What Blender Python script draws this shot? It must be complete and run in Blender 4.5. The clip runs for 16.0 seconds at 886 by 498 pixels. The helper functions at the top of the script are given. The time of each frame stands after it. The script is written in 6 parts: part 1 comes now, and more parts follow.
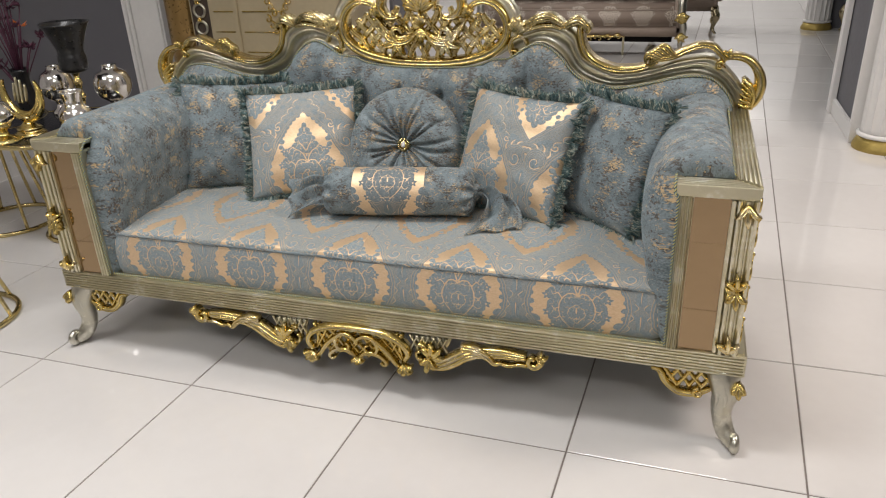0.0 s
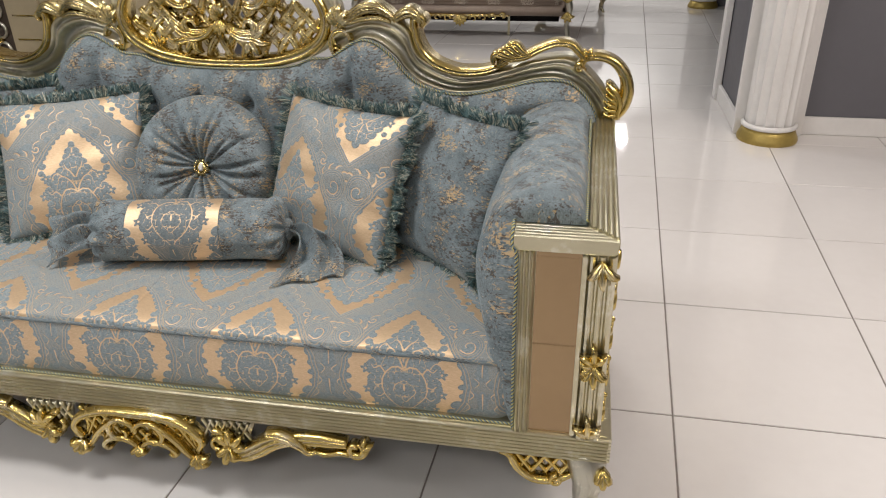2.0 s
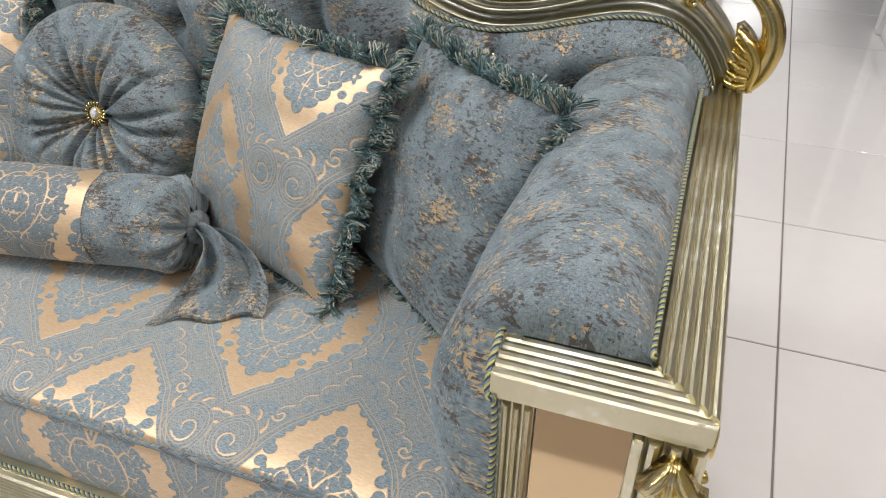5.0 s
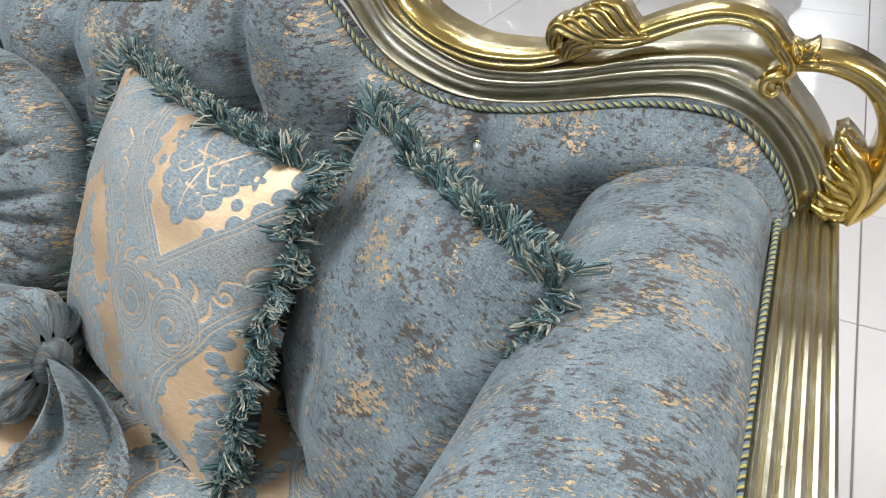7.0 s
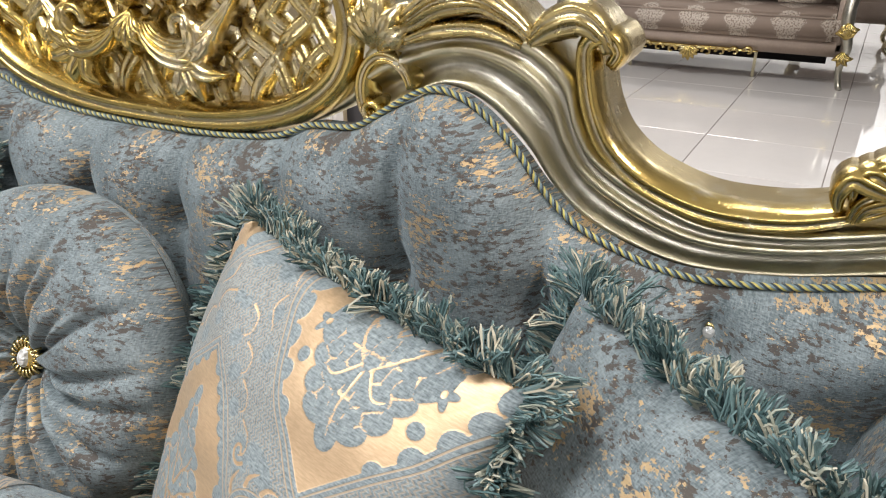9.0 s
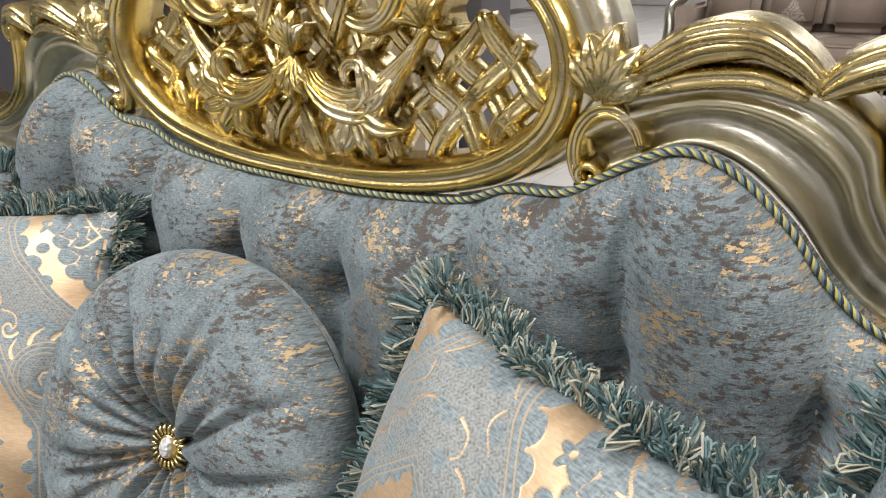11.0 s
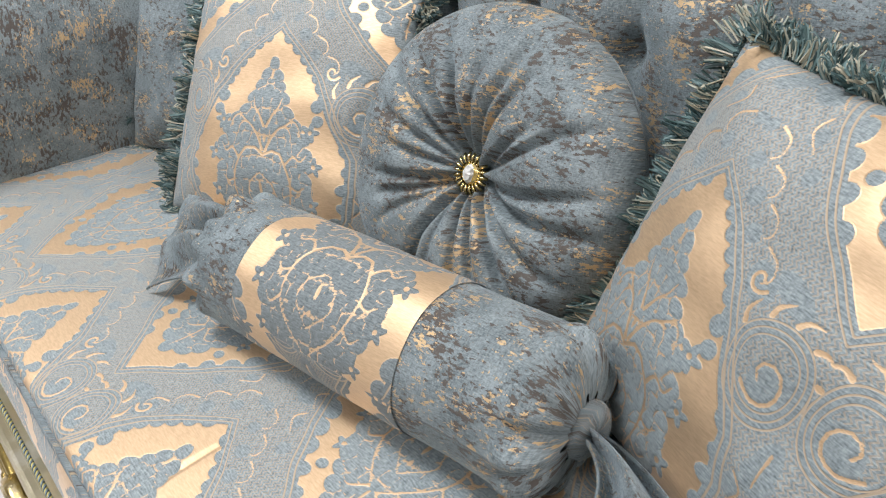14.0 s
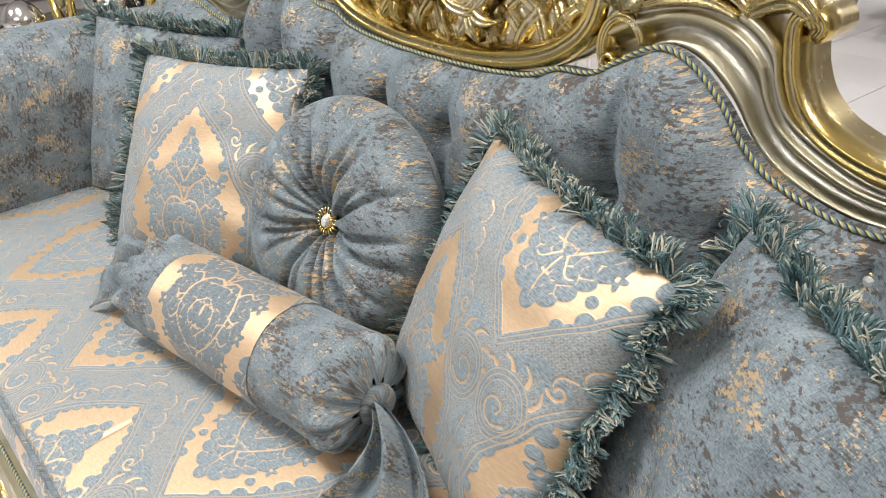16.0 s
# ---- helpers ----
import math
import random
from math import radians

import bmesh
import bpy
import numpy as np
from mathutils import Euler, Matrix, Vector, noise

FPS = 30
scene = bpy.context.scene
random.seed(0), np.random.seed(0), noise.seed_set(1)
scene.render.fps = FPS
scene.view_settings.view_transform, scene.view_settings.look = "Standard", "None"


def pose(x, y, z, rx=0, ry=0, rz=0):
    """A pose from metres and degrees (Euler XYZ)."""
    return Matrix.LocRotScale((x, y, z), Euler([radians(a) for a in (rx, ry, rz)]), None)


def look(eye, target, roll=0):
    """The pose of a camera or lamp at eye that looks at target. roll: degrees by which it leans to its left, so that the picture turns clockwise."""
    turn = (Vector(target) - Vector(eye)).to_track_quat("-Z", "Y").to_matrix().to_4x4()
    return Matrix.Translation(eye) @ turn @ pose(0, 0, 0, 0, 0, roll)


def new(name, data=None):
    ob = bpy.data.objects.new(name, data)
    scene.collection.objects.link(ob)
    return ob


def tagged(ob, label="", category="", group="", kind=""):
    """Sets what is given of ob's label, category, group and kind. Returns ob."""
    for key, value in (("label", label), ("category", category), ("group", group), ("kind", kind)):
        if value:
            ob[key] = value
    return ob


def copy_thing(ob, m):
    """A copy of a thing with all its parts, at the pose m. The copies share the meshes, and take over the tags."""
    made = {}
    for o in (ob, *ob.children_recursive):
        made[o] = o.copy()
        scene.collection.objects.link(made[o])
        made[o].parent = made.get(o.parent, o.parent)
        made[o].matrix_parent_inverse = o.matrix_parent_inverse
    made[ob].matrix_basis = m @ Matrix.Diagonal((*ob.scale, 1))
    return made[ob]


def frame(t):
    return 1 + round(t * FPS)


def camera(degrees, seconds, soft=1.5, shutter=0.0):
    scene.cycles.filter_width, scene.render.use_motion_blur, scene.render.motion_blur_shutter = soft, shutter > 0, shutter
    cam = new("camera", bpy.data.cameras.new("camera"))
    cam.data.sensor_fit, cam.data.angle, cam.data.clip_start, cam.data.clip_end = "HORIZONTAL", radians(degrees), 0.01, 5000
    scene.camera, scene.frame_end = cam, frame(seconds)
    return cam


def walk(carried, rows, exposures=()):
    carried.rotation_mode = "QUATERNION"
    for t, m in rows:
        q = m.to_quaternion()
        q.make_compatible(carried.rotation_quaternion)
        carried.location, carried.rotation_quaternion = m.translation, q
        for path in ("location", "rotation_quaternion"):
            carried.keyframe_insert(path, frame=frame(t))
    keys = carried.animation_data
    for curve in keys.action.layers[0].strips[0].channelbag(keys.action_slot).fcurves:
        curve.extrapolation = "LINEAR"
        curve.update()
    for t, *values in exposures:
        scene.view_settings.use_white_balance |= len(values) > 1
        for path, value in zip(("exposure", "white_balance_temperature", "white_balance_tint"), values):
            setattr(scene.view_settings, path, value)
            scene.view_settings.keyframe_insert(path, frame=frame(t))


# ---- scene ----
cam = camera(62.3, 16.0, soft=1.1)
PATH = [
    (0, (0.868, -1.726, 1.35), (0.287, -0.007, 0.509), -2.4),
    (0.5, (0.938, -1.636, 1.344), (0.505, 0.116, 0.483), -2.0),
    (1, (0.97, -1.508, 1.33), (0.61, 0.255, 0.458), -1.6),
    (1.5, (0.986, -1.314, 1.332), (0.649, 0.446, 0.444), -1.1),
    (2, (0.982, -1.201, 1.324), (0.638, 0.547, 0.415), -1.1),
    (2.5, (0.994, -1.062, 1.31), (0.617, 0.663, 0.371), -1.2),
    (3, (1.025, -0.894, 1.303), (0.604, 0.801, 0.328), -1.2),
    (3.5, (1.049, -0.785, 1.289), (0.58, 0.871, 0.27), -1.0),
    (6, (0.962, -0.22, 1.145), (0.371, 1.297, -0.016), 1.1),
    (6.5, (0.974, -0.119, 1.145), (0.352, 1.397, -0.001), 1.4),
    (7, (0.951, -0.045, 1.137), (0.294, 1.482, 0.025), 1.4),
    (7.5, (0.875, 0.004, 1.113), (0.177, 1.547, 0.049), 1.1),
    (8, (0.811, 0.044, 1.092), (0.075, 1.608, 0.088), 0.7),
    (8.5, (0.764, 0.07, 1.088), (-0.016, 1.659, 0.156), 0.4),
    (9, (0.719, 0.095, 1.097), (-0.107, 1.703, 0.243), 0.2),
    (11.5, (0.515, 0.157, 1.076), (-0.578, 1.646, 0.308), -0.8),
    (12, (0.485, 0.098, 1.051), (-0.68, 1.497, 0.221), -0.6),
    (12.5, (0.46, 0.045, 1.017), (-0.77, 1.346, 0.126), -0.6),
    (13, (0.469, 0.016, 0.993), (-0.804, 1.232, 0.044), -0.7),
    (13.5, (0.502, -0.003, 0.989), (-0.789, 1.155, -0.008), -0.7),
    (14, (0.544, -0.029, 0.987), (-0.755, 1.102, -0.03), -0.8),
    (14.5, (0.596, -0.055, 0.991), (-0.71, 1.061, -0.033), -1.2),
    (15, (0.684, -0.07, 1.02), (-0.628, 1.051, 0.008), -1.5),
    (15.5, (0.8, -0.086, 1.079), (-0.508, 1.052, 0.083), -1.4),
    (16, (0.851, -0.043, 1.152), (-0.44, 1.122, 0.166), -0.5),
]
walk(cam, [(t, look(eye, target, roll)) for t, eye, target, roll in PATH], exposures=((0, -0.44, 6400, 10), (3.5, -0.48, 6450, 11), (6.0, -0.2, 5900, 8), (7.5, -0.06, 5850, 7), (9.0, 0.03, 6350, 10), (12.0, -0.08, 6350, 10), (14.0, -0.06, 6200, 11), (16.0, 0.06, 6250, 11)))

# ---------------------------------------------------------------- world and light
world = bpy.data.worlds.new("showroom_world")
scene.world = world
world.use_nodes = True
world.node_tree.nodes["Background"].inputs[0].default_value = (0.9, 0.95, 1.0, 1)
world.node_tree.nodes["Background"].inputs[1].default_value = 0.03


def area(name, x, y, z, sx, sy, power, color=(1, 1, 1)):
    la = bpy.data.lights.new(name, "AREA")
    la.shape, la.size, la.size_y, la.energy, la.color = "RECTANGLE", sx, sy, power, color
    ob = new(name, la)
    ob.matrix_world = pose(x, y, z)
    return ob


CEIL = 3.3
COOL, WARM = (1.0, 0.98, 0.955), (1.0, 0.89, 0.81)
area("ceiling_lamp", -0.6, -0.4, CEIL - 0.06, 1.2, 0.6, 71, COOL)
area("ceiling_lamp", -2.4, -2.2, CEIL - 0.06, 1.2, 0.6, 52, COOL)
area("ceiling_lamp", 0.9, -3.0, CEIL - 0.06, 1.2, 0.6, 55, COOL)
area("ceiling_lamp", 2.9, 0.7, CEIL - 0.06, 1.2, 0.6, 95, WARM)
area("ceiling_lamp", -0.3, 3.3, CEIL - 0.06, 1.2, 0.6, 68, COOL)
# Fill added to brighten the far end; the sofa hides its floor reflection.
area("ceiling_lamp", -1.6, 8.6, CEIL - 0.06, 1.2, 0.6, 120, COOL)
area("ceiling_lamp", 1.65, 12.9, CEIL - 0.06, 0.45, 0.9, 110, COOL)

# ---------------------------------------------------------------- materials


def material(name):
    m = bpy.data.materials.new(name)
    m.use_nodes = True
    return m, m.node_tree, m.node_tree.nodes["Principled BSDF"]


def node(nt, kind, sockets=None):
    n = nt.nodes.new(kind)
    for k, v in (sockets or {}).items():
        if isinstance(v, bpy.types.NodeSocket):
            nt.links.new(v, n.inputs[k])
        else:
            n.inputs[k].default_value = v
    return n


def op(nt, what, a, b=0.0, c=0.0):
    n = node(nt, "ShaderNodeMath", {0: a, 1: b, 2: c})
    n.operation = what
    return n.outputs[0]


def mix(nt, f, a, b):
    n = nt.nodes.new("ShaderNodeMix")
    n.data_type = "RGBA"
    for i, v in ((0, f), (6, a), (7, b)):
        if isinstance(v, bpy.types.NodeSocket):
            nt.links.new(v, n.inputs[i])
        else:
            n.inputs[i].default_value = v if i == 0 else (*v, 1)
    return n.outputs[2]


def noise_of(nt, vec, scale, detail=3.0, stretch=None, seed=0.0, rough=0.55):
    if stretch or seed:
        vec = node(nt, "ShaderNodeMapping", {"Vector": vec, "Scale": stretch or (1, 1, 1), "Location": (seed, seed * 1.7, seed * 0.6)}).outputs[0]
    return node(nt, "ShaderNodeTexNoise", {"Vector": vec, "Scale": scale, "Detail": detail, "Roughness": rough}).outputs["Fac"]


def step(nt, v, lo, hi, clamp=True):
    return node(nt, "ShaderNodeMapRange", {"Value": v, "From Min": lo, "From Max": hi, "To Min": 0.0, "To Max": 1.0}).outputs[0]


def bump(nt, b, height, strength=0.3, distance=0.002):
    nt.links.new(node(nt, "ShaderNodeBump", {"Height": height, "Strength": strength, "Distance": distance}).outputs[0], b.inputs["Normal"])


def plain(name, color, rough=0.5, metal=0.0, vary=0.12, scale=6.0, grain=0.15, coat=0.0):
    """A surface with two scales of variation and a fine grain."""
    m, nt, b = material(name)
    co = node(nt, "ShaderNodeTexCoord").outputs["Object"]
    big, small = noise_of(nt, co, scale, 4), noise_of(nt, co, scale * 14, 3, seed=3.1)
    f = op(nt, "ADD", op(nt, "MULTIPLY", big, 0.7), op(nt, "MULTIPLY", small, 0.3))
    dark, light = [c * (1 - vary) for c in color], [min(1, c * (1 + vary)) for c in color]
    nt.links.new(mix(nt, step(nt, f, 0.3, 0.7), dark, light), b.inputs["Base Color"])
    nt.links.new(op(nt, "ADD", op(nt, "MULTIPLY", small, 0.2), rough - 0.1), b.inputs["Roughness"])
    b.inputs["Metallic"].default_value, b.inputs["Coat Weight"].default_value = metal, coat
    bump(nt, b, small, grain, 0.001)
    return m


BLUE_DARK, BLUE_LIGHT = (0.078, 0.103, 0.114), (0.285, 0.34, 0.362)


def chenille(name, flecks=1.0):
    """Blue-grey chenille: fine ribbed threads, with ragged patches where brown and lurex gold threads show through."""
    m, nt, b = material(name)
    uv = node(nt, "ShaderNodeUVMap").outputs[0]
    cluster, cluster2 = noise_of(nt, uv, 19.0, 4, rough=0.64), noise_of(nt, uv, 17.0, 4, seed=4.3, rough=0.64)
    thread = noise_of(nt, uv, 1.0, 1, (230, 760, 1))
    warp = noise_of(nt, uv, 1.0, 2, (800, 230, 1), seed=3.0)
    ragged = noise_of(nt, uv, 1.0, 4, (105, 205, 1), seed=1.9, rough=0.66)
    ragged2 = noise_of(nt, uv, 1.0, 5, (130, 230, 1), seed=7.7, rough=0.70)
    cloud = noise_of(nt, uv, 26.0, 4, seed=2.2, rough=0.65)
    tone = op(nt, "ADD", op(nt, "MULTIPLY", thread, 0.55), op(nt, "MULTIPLY", warp, 0.45))
    shade = op(nt, "ADD", op(nt, "MULTIPLY", tone, 0.62), op(nt, "MULTIPLY", cloud, 0.38))
    base = mix(nt, step(nt, shade, 0.37, 0.61), BLUE_DARK, BLUE_LIGHT)
    cut = op(nt, "MULTIPLY", op(nt, "SUBTRACT", tone, 0.5), 0.32)
    brown = step(nt, op(nt, "ADD", op(nt, "ADD", ragged, cut), op(nt, "MULTIPLY", op(nt, "SUBTRACT", cluster, 0.5), 0.80)), 0.572, 0.59)
    gold = step(nt, op(nt, "ADD", op(nt, "ADD", ragged2, cut), op(nt, "MULTIPLY", op(nt, "SUBTRACT", cluster2, 0.5), 0.78)), 0.618, 0.632)
    col = mix(nt, op(nt, "MULTIPLY", brown, 0.88 * flecks), base, (0.085, 0.068, 0.056))
    col = mix(nt, op(nt, "MULTIPLY", gold, 0.9 * flecks), col, (0.62, 0.45, 0.25))
    nt.links.new(col, b.inputs["Base Color"])
    nt.links.new(op(nt, "MULTIPLY", gold, 0.55), b.inputs["Metallic"])
    nt.links.new(op(nt, "SUBTRACT", 0.85, op(nt, "MULTIPLY", gold, 0.33)), b.inputs["Roughness"])
    b.inputs["Sheen Weight"].default_value, b.inputs["Sheen Roughness"].default_value = 0.35, 0.35
    b.inputs["Sheen Tint"].default_value = (0.72, 0.87, 0.97, 1)
    bump(nt, b, op(nt, "SUBTRACT", op(nt, "ADD", tone, op(nt, "MULTIPLY", cloud, 0.5)), op(nt, "MULTIPLY", op(nt, "MAXIMUM", brown, gold), 0.45)), 0.75, 0.0016)
    return m


PU, PV, CELL = 0.335, 0.69, 0.385  # the damask's repeat across and along, and the height of a gold ogee
OGEE_S = (-0.16, 0.0, 0.03, 0.06, 0.09, 0.11, 0.13, 0.16, 0.20, 0.24, 0.28, 0.32, 0.355, CELL, CELL + 0.16)
OGEE_W = (-0.19, 0.0, 0.036, 0.063, 0.083, 0.092, 0.103, 0.122, 0.130, 0.124, 0.100, 0.066, 0.031, 0.0, -0.17)
TREE_S = (0.038, 0.048, 0.06, 0.072, 0.082, 0.09, 0.10, 0.112, 0.122, 0.132, 0.15, 0.165, 0.19, 0.215, 0.235, 0.26, 0.285, 0.31, 0.335, 0.352)
TREE_W = (0.0, 0.006, 0.011, 0.017, 0.026, 0.032, 0.036, 0.048, 0.055, 0.066, 0.074, 0.070, 0.078, 0.077, 0.080, 0.064, 0.052, 0.036, 0.016, 0.0)


def damask_table(cell=0.0008):
    """One repeat of the damask as signed distances: how deep in gold satin, how far outside an ogee, how far out in a rosette, how deep in the lace ground."""
    gx, gs = np.arange(0, PU / 2 + cell, cell), np.arange(0, PV + cell, cell)
    X, S = np.meshgrid(gx, gs, indexing="ij")

    def ogee(x, s):
        s = np.mod(s + (PV - CELL) / 2, PV) - (PV - CELL) / 2
        return x, s, (x - np.interp(s, OGEE_S, OGEE_W)) * 0.8

    xa, sa, fa = ogee(X, S)
    xb, sb, fb = ogee(PU / 2 - X, S - PV / 2)
    x, s, f = np.where(fb < fa, xb, xa), np.where(fb < fa, sb, sa), np.minimum(fa, fb)

    def oval(cx, cs, rx, rs, turn=0.0):
        c, w = math.cos(radians(turn)), math.sin(radians(turn))
        i, j = ((x - cx) * c + (s - cs) * w) / rx, (-(x - cx) * w + (s - cs) * c) / rs
        return (np.sqrt(i * i + j * j) - 1) * min(rx, rs)

    def flower(cx, cs, r, petals=5, a0=0.0):
        i, j = x - cx, s - cs
        return np.hypot(i, j) - r * (0.74 + 0.26 * np.cos(petals * np.arctan2(j, i) + a0))

    def stroke(pts, w0, w1, px=None, ps=None):
        px, ps = x if px is None else px, s if ps is None else ps
        L = smooth_line(pts, 12)
        out = np.full(x.shape, 9.0)
        for k in range(11):
            (ax, as_), (bx, bs) = L[k], L[k + 1]
            dx, ds = bx - ax, bs - as_
            t = np.clip(((px - ax) * dx + (ps - as_) * ds) / (dx * dx + ds * ds + 1e-12), 0, 1)
            out = np.minimum(out, np.hypot(px - ax - t * dx, ps - as_ - t * ds) - (w0 + (w1 - w0) * (k + t) / 11))
        return out

    # the blue tree: leaves in tiers that overlap, with gold slits between them, and small flowers
    near, second = np.full(x.shape, 9.0), np.full(x.shape, 9.0)
    for k in range(18):
        ts = 0.050 + 0.0165 * k
        wide = float(np.interp(ts, TREE_S, TREE_W))
        count = max(1, round(wide / 0.0145))
        for q in range(count + 1):
            cx = wide * q / count * 0.93
            lean = 62 * q / count * (1 if ts < 0.20 else -1) + 7 * ((k + q) % 3 - 1)
            cs = ts + 0.010 * (q / count) ** 2 * (1 if ts < 0.2 else -0.6) + 0.004 * ((k * 3 + q) % 2)
            d = oval(cx, cs, 0.0078 + 0.0012 * ((k + 2 * q) % 3), 0.0128, -lean)
            second = np.minimum(second, np.maximum(near, d))
            near = np.minimum(near, d)
    tree = near
    for it in ((0.072, 0.132, 0.015, 5, 0.4), (0.083, 0.178, 0.013, 5, 1.2), (0.081, 0.228, 0.014, 5, 2.0), (0.064, 0.272, 0.012, 5, 0.8)):
        tree = np.minimum(tree, flower(*it))
    part_ = np.where(np.sin(x * 310 + s * 120) + np.sin(s * 190 - x * 60) > -0.25, second - near - 0.0013, 9.0)
    veins = np.where(near < -0.0008, part_ * 0.5, 9.0)
    stems = (([(0.0, 0.172), (0.02, 0.163), (0.038, 0.178), (0.048, 0.205), (0.045, 0.235), (0.028, 0.262), (0.004, 0.285)], 0.0026, 0.0011),
                        ([(0.040, 0.181), (0.052, 0.168), (0.064, 0.174), (0.072, 0.164)], 0.0024, 0.0010), ([(0.048, 0.21), (0.060, 0.214), (0.070, 0.207)], 0.0020, 0.0010),
                        ([(0.002, 0.166), (0.013, 0.142), (0.028, 0.130), (0.040, 0.136), (0.042, 0.148)], 0.0026, 0.0010), ([(0.028, 0.131), (0.042, 0.122), (0.052, 0.127), (0.058, 0.142)], 0.0020, 0.0010))
    twigs = (([(0.002, 0.132), (0.011, 0.116), (0.020, 0.106), (0.024, 0.094)], 0.0026, 0.0010), ([(0.0, 0.198), (0.018, 0.212), (0.022, 0.232), (0.0, 0.258)], 0.0012, 0.0010),
                        ([(0.044, 0.238), (0.056, 0.248), (0.066, 0.24)], 0.0020, 0.0010), ([(0.006, 0.284), (0.020, 0.298), (0.030, 0.296)], 0.0020, 0.0010), ([(0.0, 0.288), (0.0, 0.335)], 0.0020, 0.0008))
    for pts, w0, w1 in stems + twigs:
        veins = np.minimum(veins, stroke(pts, w0 * 0.78, w1 * 0.85))
    for it in ((0.0, 0.062, 0.0020, 0.008), (0.0, 0.218, 0.0024, 0.010), (0.0, 0.242, 0.0018, 0.005), (0.0, 0.148, 0.0022, 0.006),
               (0.072, 0.132, 0.003, 0.003), (0.083, 0.178, 0.003, 0.003), (0.081, 0.228, 0.003, 0.003), (0.064, 0.272, 0.0028, 0.0028)):
        veins = np.minimum(veins, oval(*it))
    blue = np.maximum(tree, -veins)
    # buds that bite into the satin from the ogee's edge, and loose discs down the V
    for k in range(7):
        t = 0.012 + 0.0125 * k
        blue = np.minimum(blue, oval(np.interp(t, OGEE_S, OGEE_W) + 0.002, t, 0.0075, 0.0062, 35))
    for it in ((0.078, 0.097, 0.0095, 0.0085), (0.082, 0.116, 0.0085, 0.008), (0.124, 0.152, 0.012, 0.008, 25), (0.130, 0.176, 0.010, 0.008), (0.129, 0.200, 0.012, 0.008, -10), (0.129, 0.226, 0.010, 0.008),
               (0.113, 0.252, 0.015, 0.010, -35), (0.100, 0.276, 0.012, 0.009, -40), (0.088, 0.298, 0.011, 0.010), (0.068, 0.318, 0.010, 0.009), (0.048, 0.340, 0.009, 0.008), (0.060, 0.300, 0.007, 0.006)):
        blue = np.minimum(blue, oval(*it))
    gold = np.minimum(-f, blue)
    # rosettes beside each V's foot
    ros = np.full(X.shape, 9.0)
    for cx, cs in ((0.132, 0.102), (PU - 0.132, 0.102), (PU / 2 - 0.132, 0.102 + PV / 2), (0.132 - PU / 2, 0.102 + PV / 2)):
        ros = np.minimum(ros, np.hypot((X - cx) / 0.035, (S - cs) / 0.040))
    # lace ground between the borders, with blue discs on stalks, leaf tongues and volutes over it
    lace = np.minimum(f - 0.0128, (ros - 1.02) * 0.035)
    slit = np.full(x.shape, 9.0)
    for half in (0, 1):
        px, ps = (X, S) if not half else (PU / 2 - X, np.mod(S - PV / 2, PV))
        ps = np.where(ps > PV - 0.12, ps - PV, ps)
        for cx, cs, r in ((0.020, -0.020, 0.0075), (0.040, 0.004, 0.0085), (0.059, 0.028, 0.008), (0.006, -0.046, 0.006), (0.152, 0.190, 0.0075), (0.158, 0.165, 0.006), (0.150, 0.218, 0.0085), (0.142, 0.262, 0.009), (0.122, 0.292, 0.008), (0.100, 0.318, 0.0075)):
            lace = np.minimum(lace, np.hypot(px - cx, ps - cs) - r)
        for cx, cs, rx, rs, turn in ((PU / 2, 0.158, 0.012, 0.024, 0), (PU / 2 - 0.012, 0.178, 0.014, 0.006, -35), (PU / 2, 0.235, 0.011, 0.028, 0), (PU / 2 - 0.013, 0.262, 0.015, 0.006, -40), (PU / 2 - 0.010, 0.222, 0.012, 0.005, 35), (0.092, 0.052, 0.017, 0.013, 40), (0.120, 0.044, 0.022, 0.010, 25)):
            c, w = math.cos(radians(turn)), math.sin(radians(turn))
            i, j = ((px - cx) * c + (ps - cs) * w) / rx, (-(px - cx) * w + (ps - cs) * c) / rs
            lace = np.minimum(lace, (np.sqrt(i * i + j * j) - 1) * min(rx, rs))
        for k in range(5):  # flame slits round the rosette's shoulder
            a = radians(-150 + 32 * k)
            slit = np.minimum(slit, stroke([(0.132 + 0.037 * math.cos(a), 0.102 + 0.043 * math.sin(a)), (0.132 + 0.044 * math.cos(a + 0.12), 0.102 + 0.050 * math.sin(a + 0.12)), (0.132 + 0.048 * math.cos(a + 0.34), 0.102 + 0.055 * math.sin(a + 0.34))], 0.0026, 0.0008, px, ps))
        spiral_pts = [(0.090 + 0.011 * (1 - 0.75 * t) * math.cos(5.5 * t + 0.4), 0.050 + 0.011 * (1 - 0.75 * t) * math.sin(5.5 * t + 0.4)) for t in np.linspace(0, 1, 9)]
        slit = np.minimum(slit, stroke(spiral_pts, 0.0018, 0.0014, px, ps))
        inner = [(0.134 + 0.020 * (1 - 0.7 * t) * math.cos(-6.4 * t + 2.6), 0.106 + 0.022 * (1 - 0.7 * t) * math.sin(-6.4 * t + 2.6)) for t in np.linspace(0, 1, 9)]
        slit = np.minimum(slit, stroke(inner, 0.0016, 0.0012, px, ps))
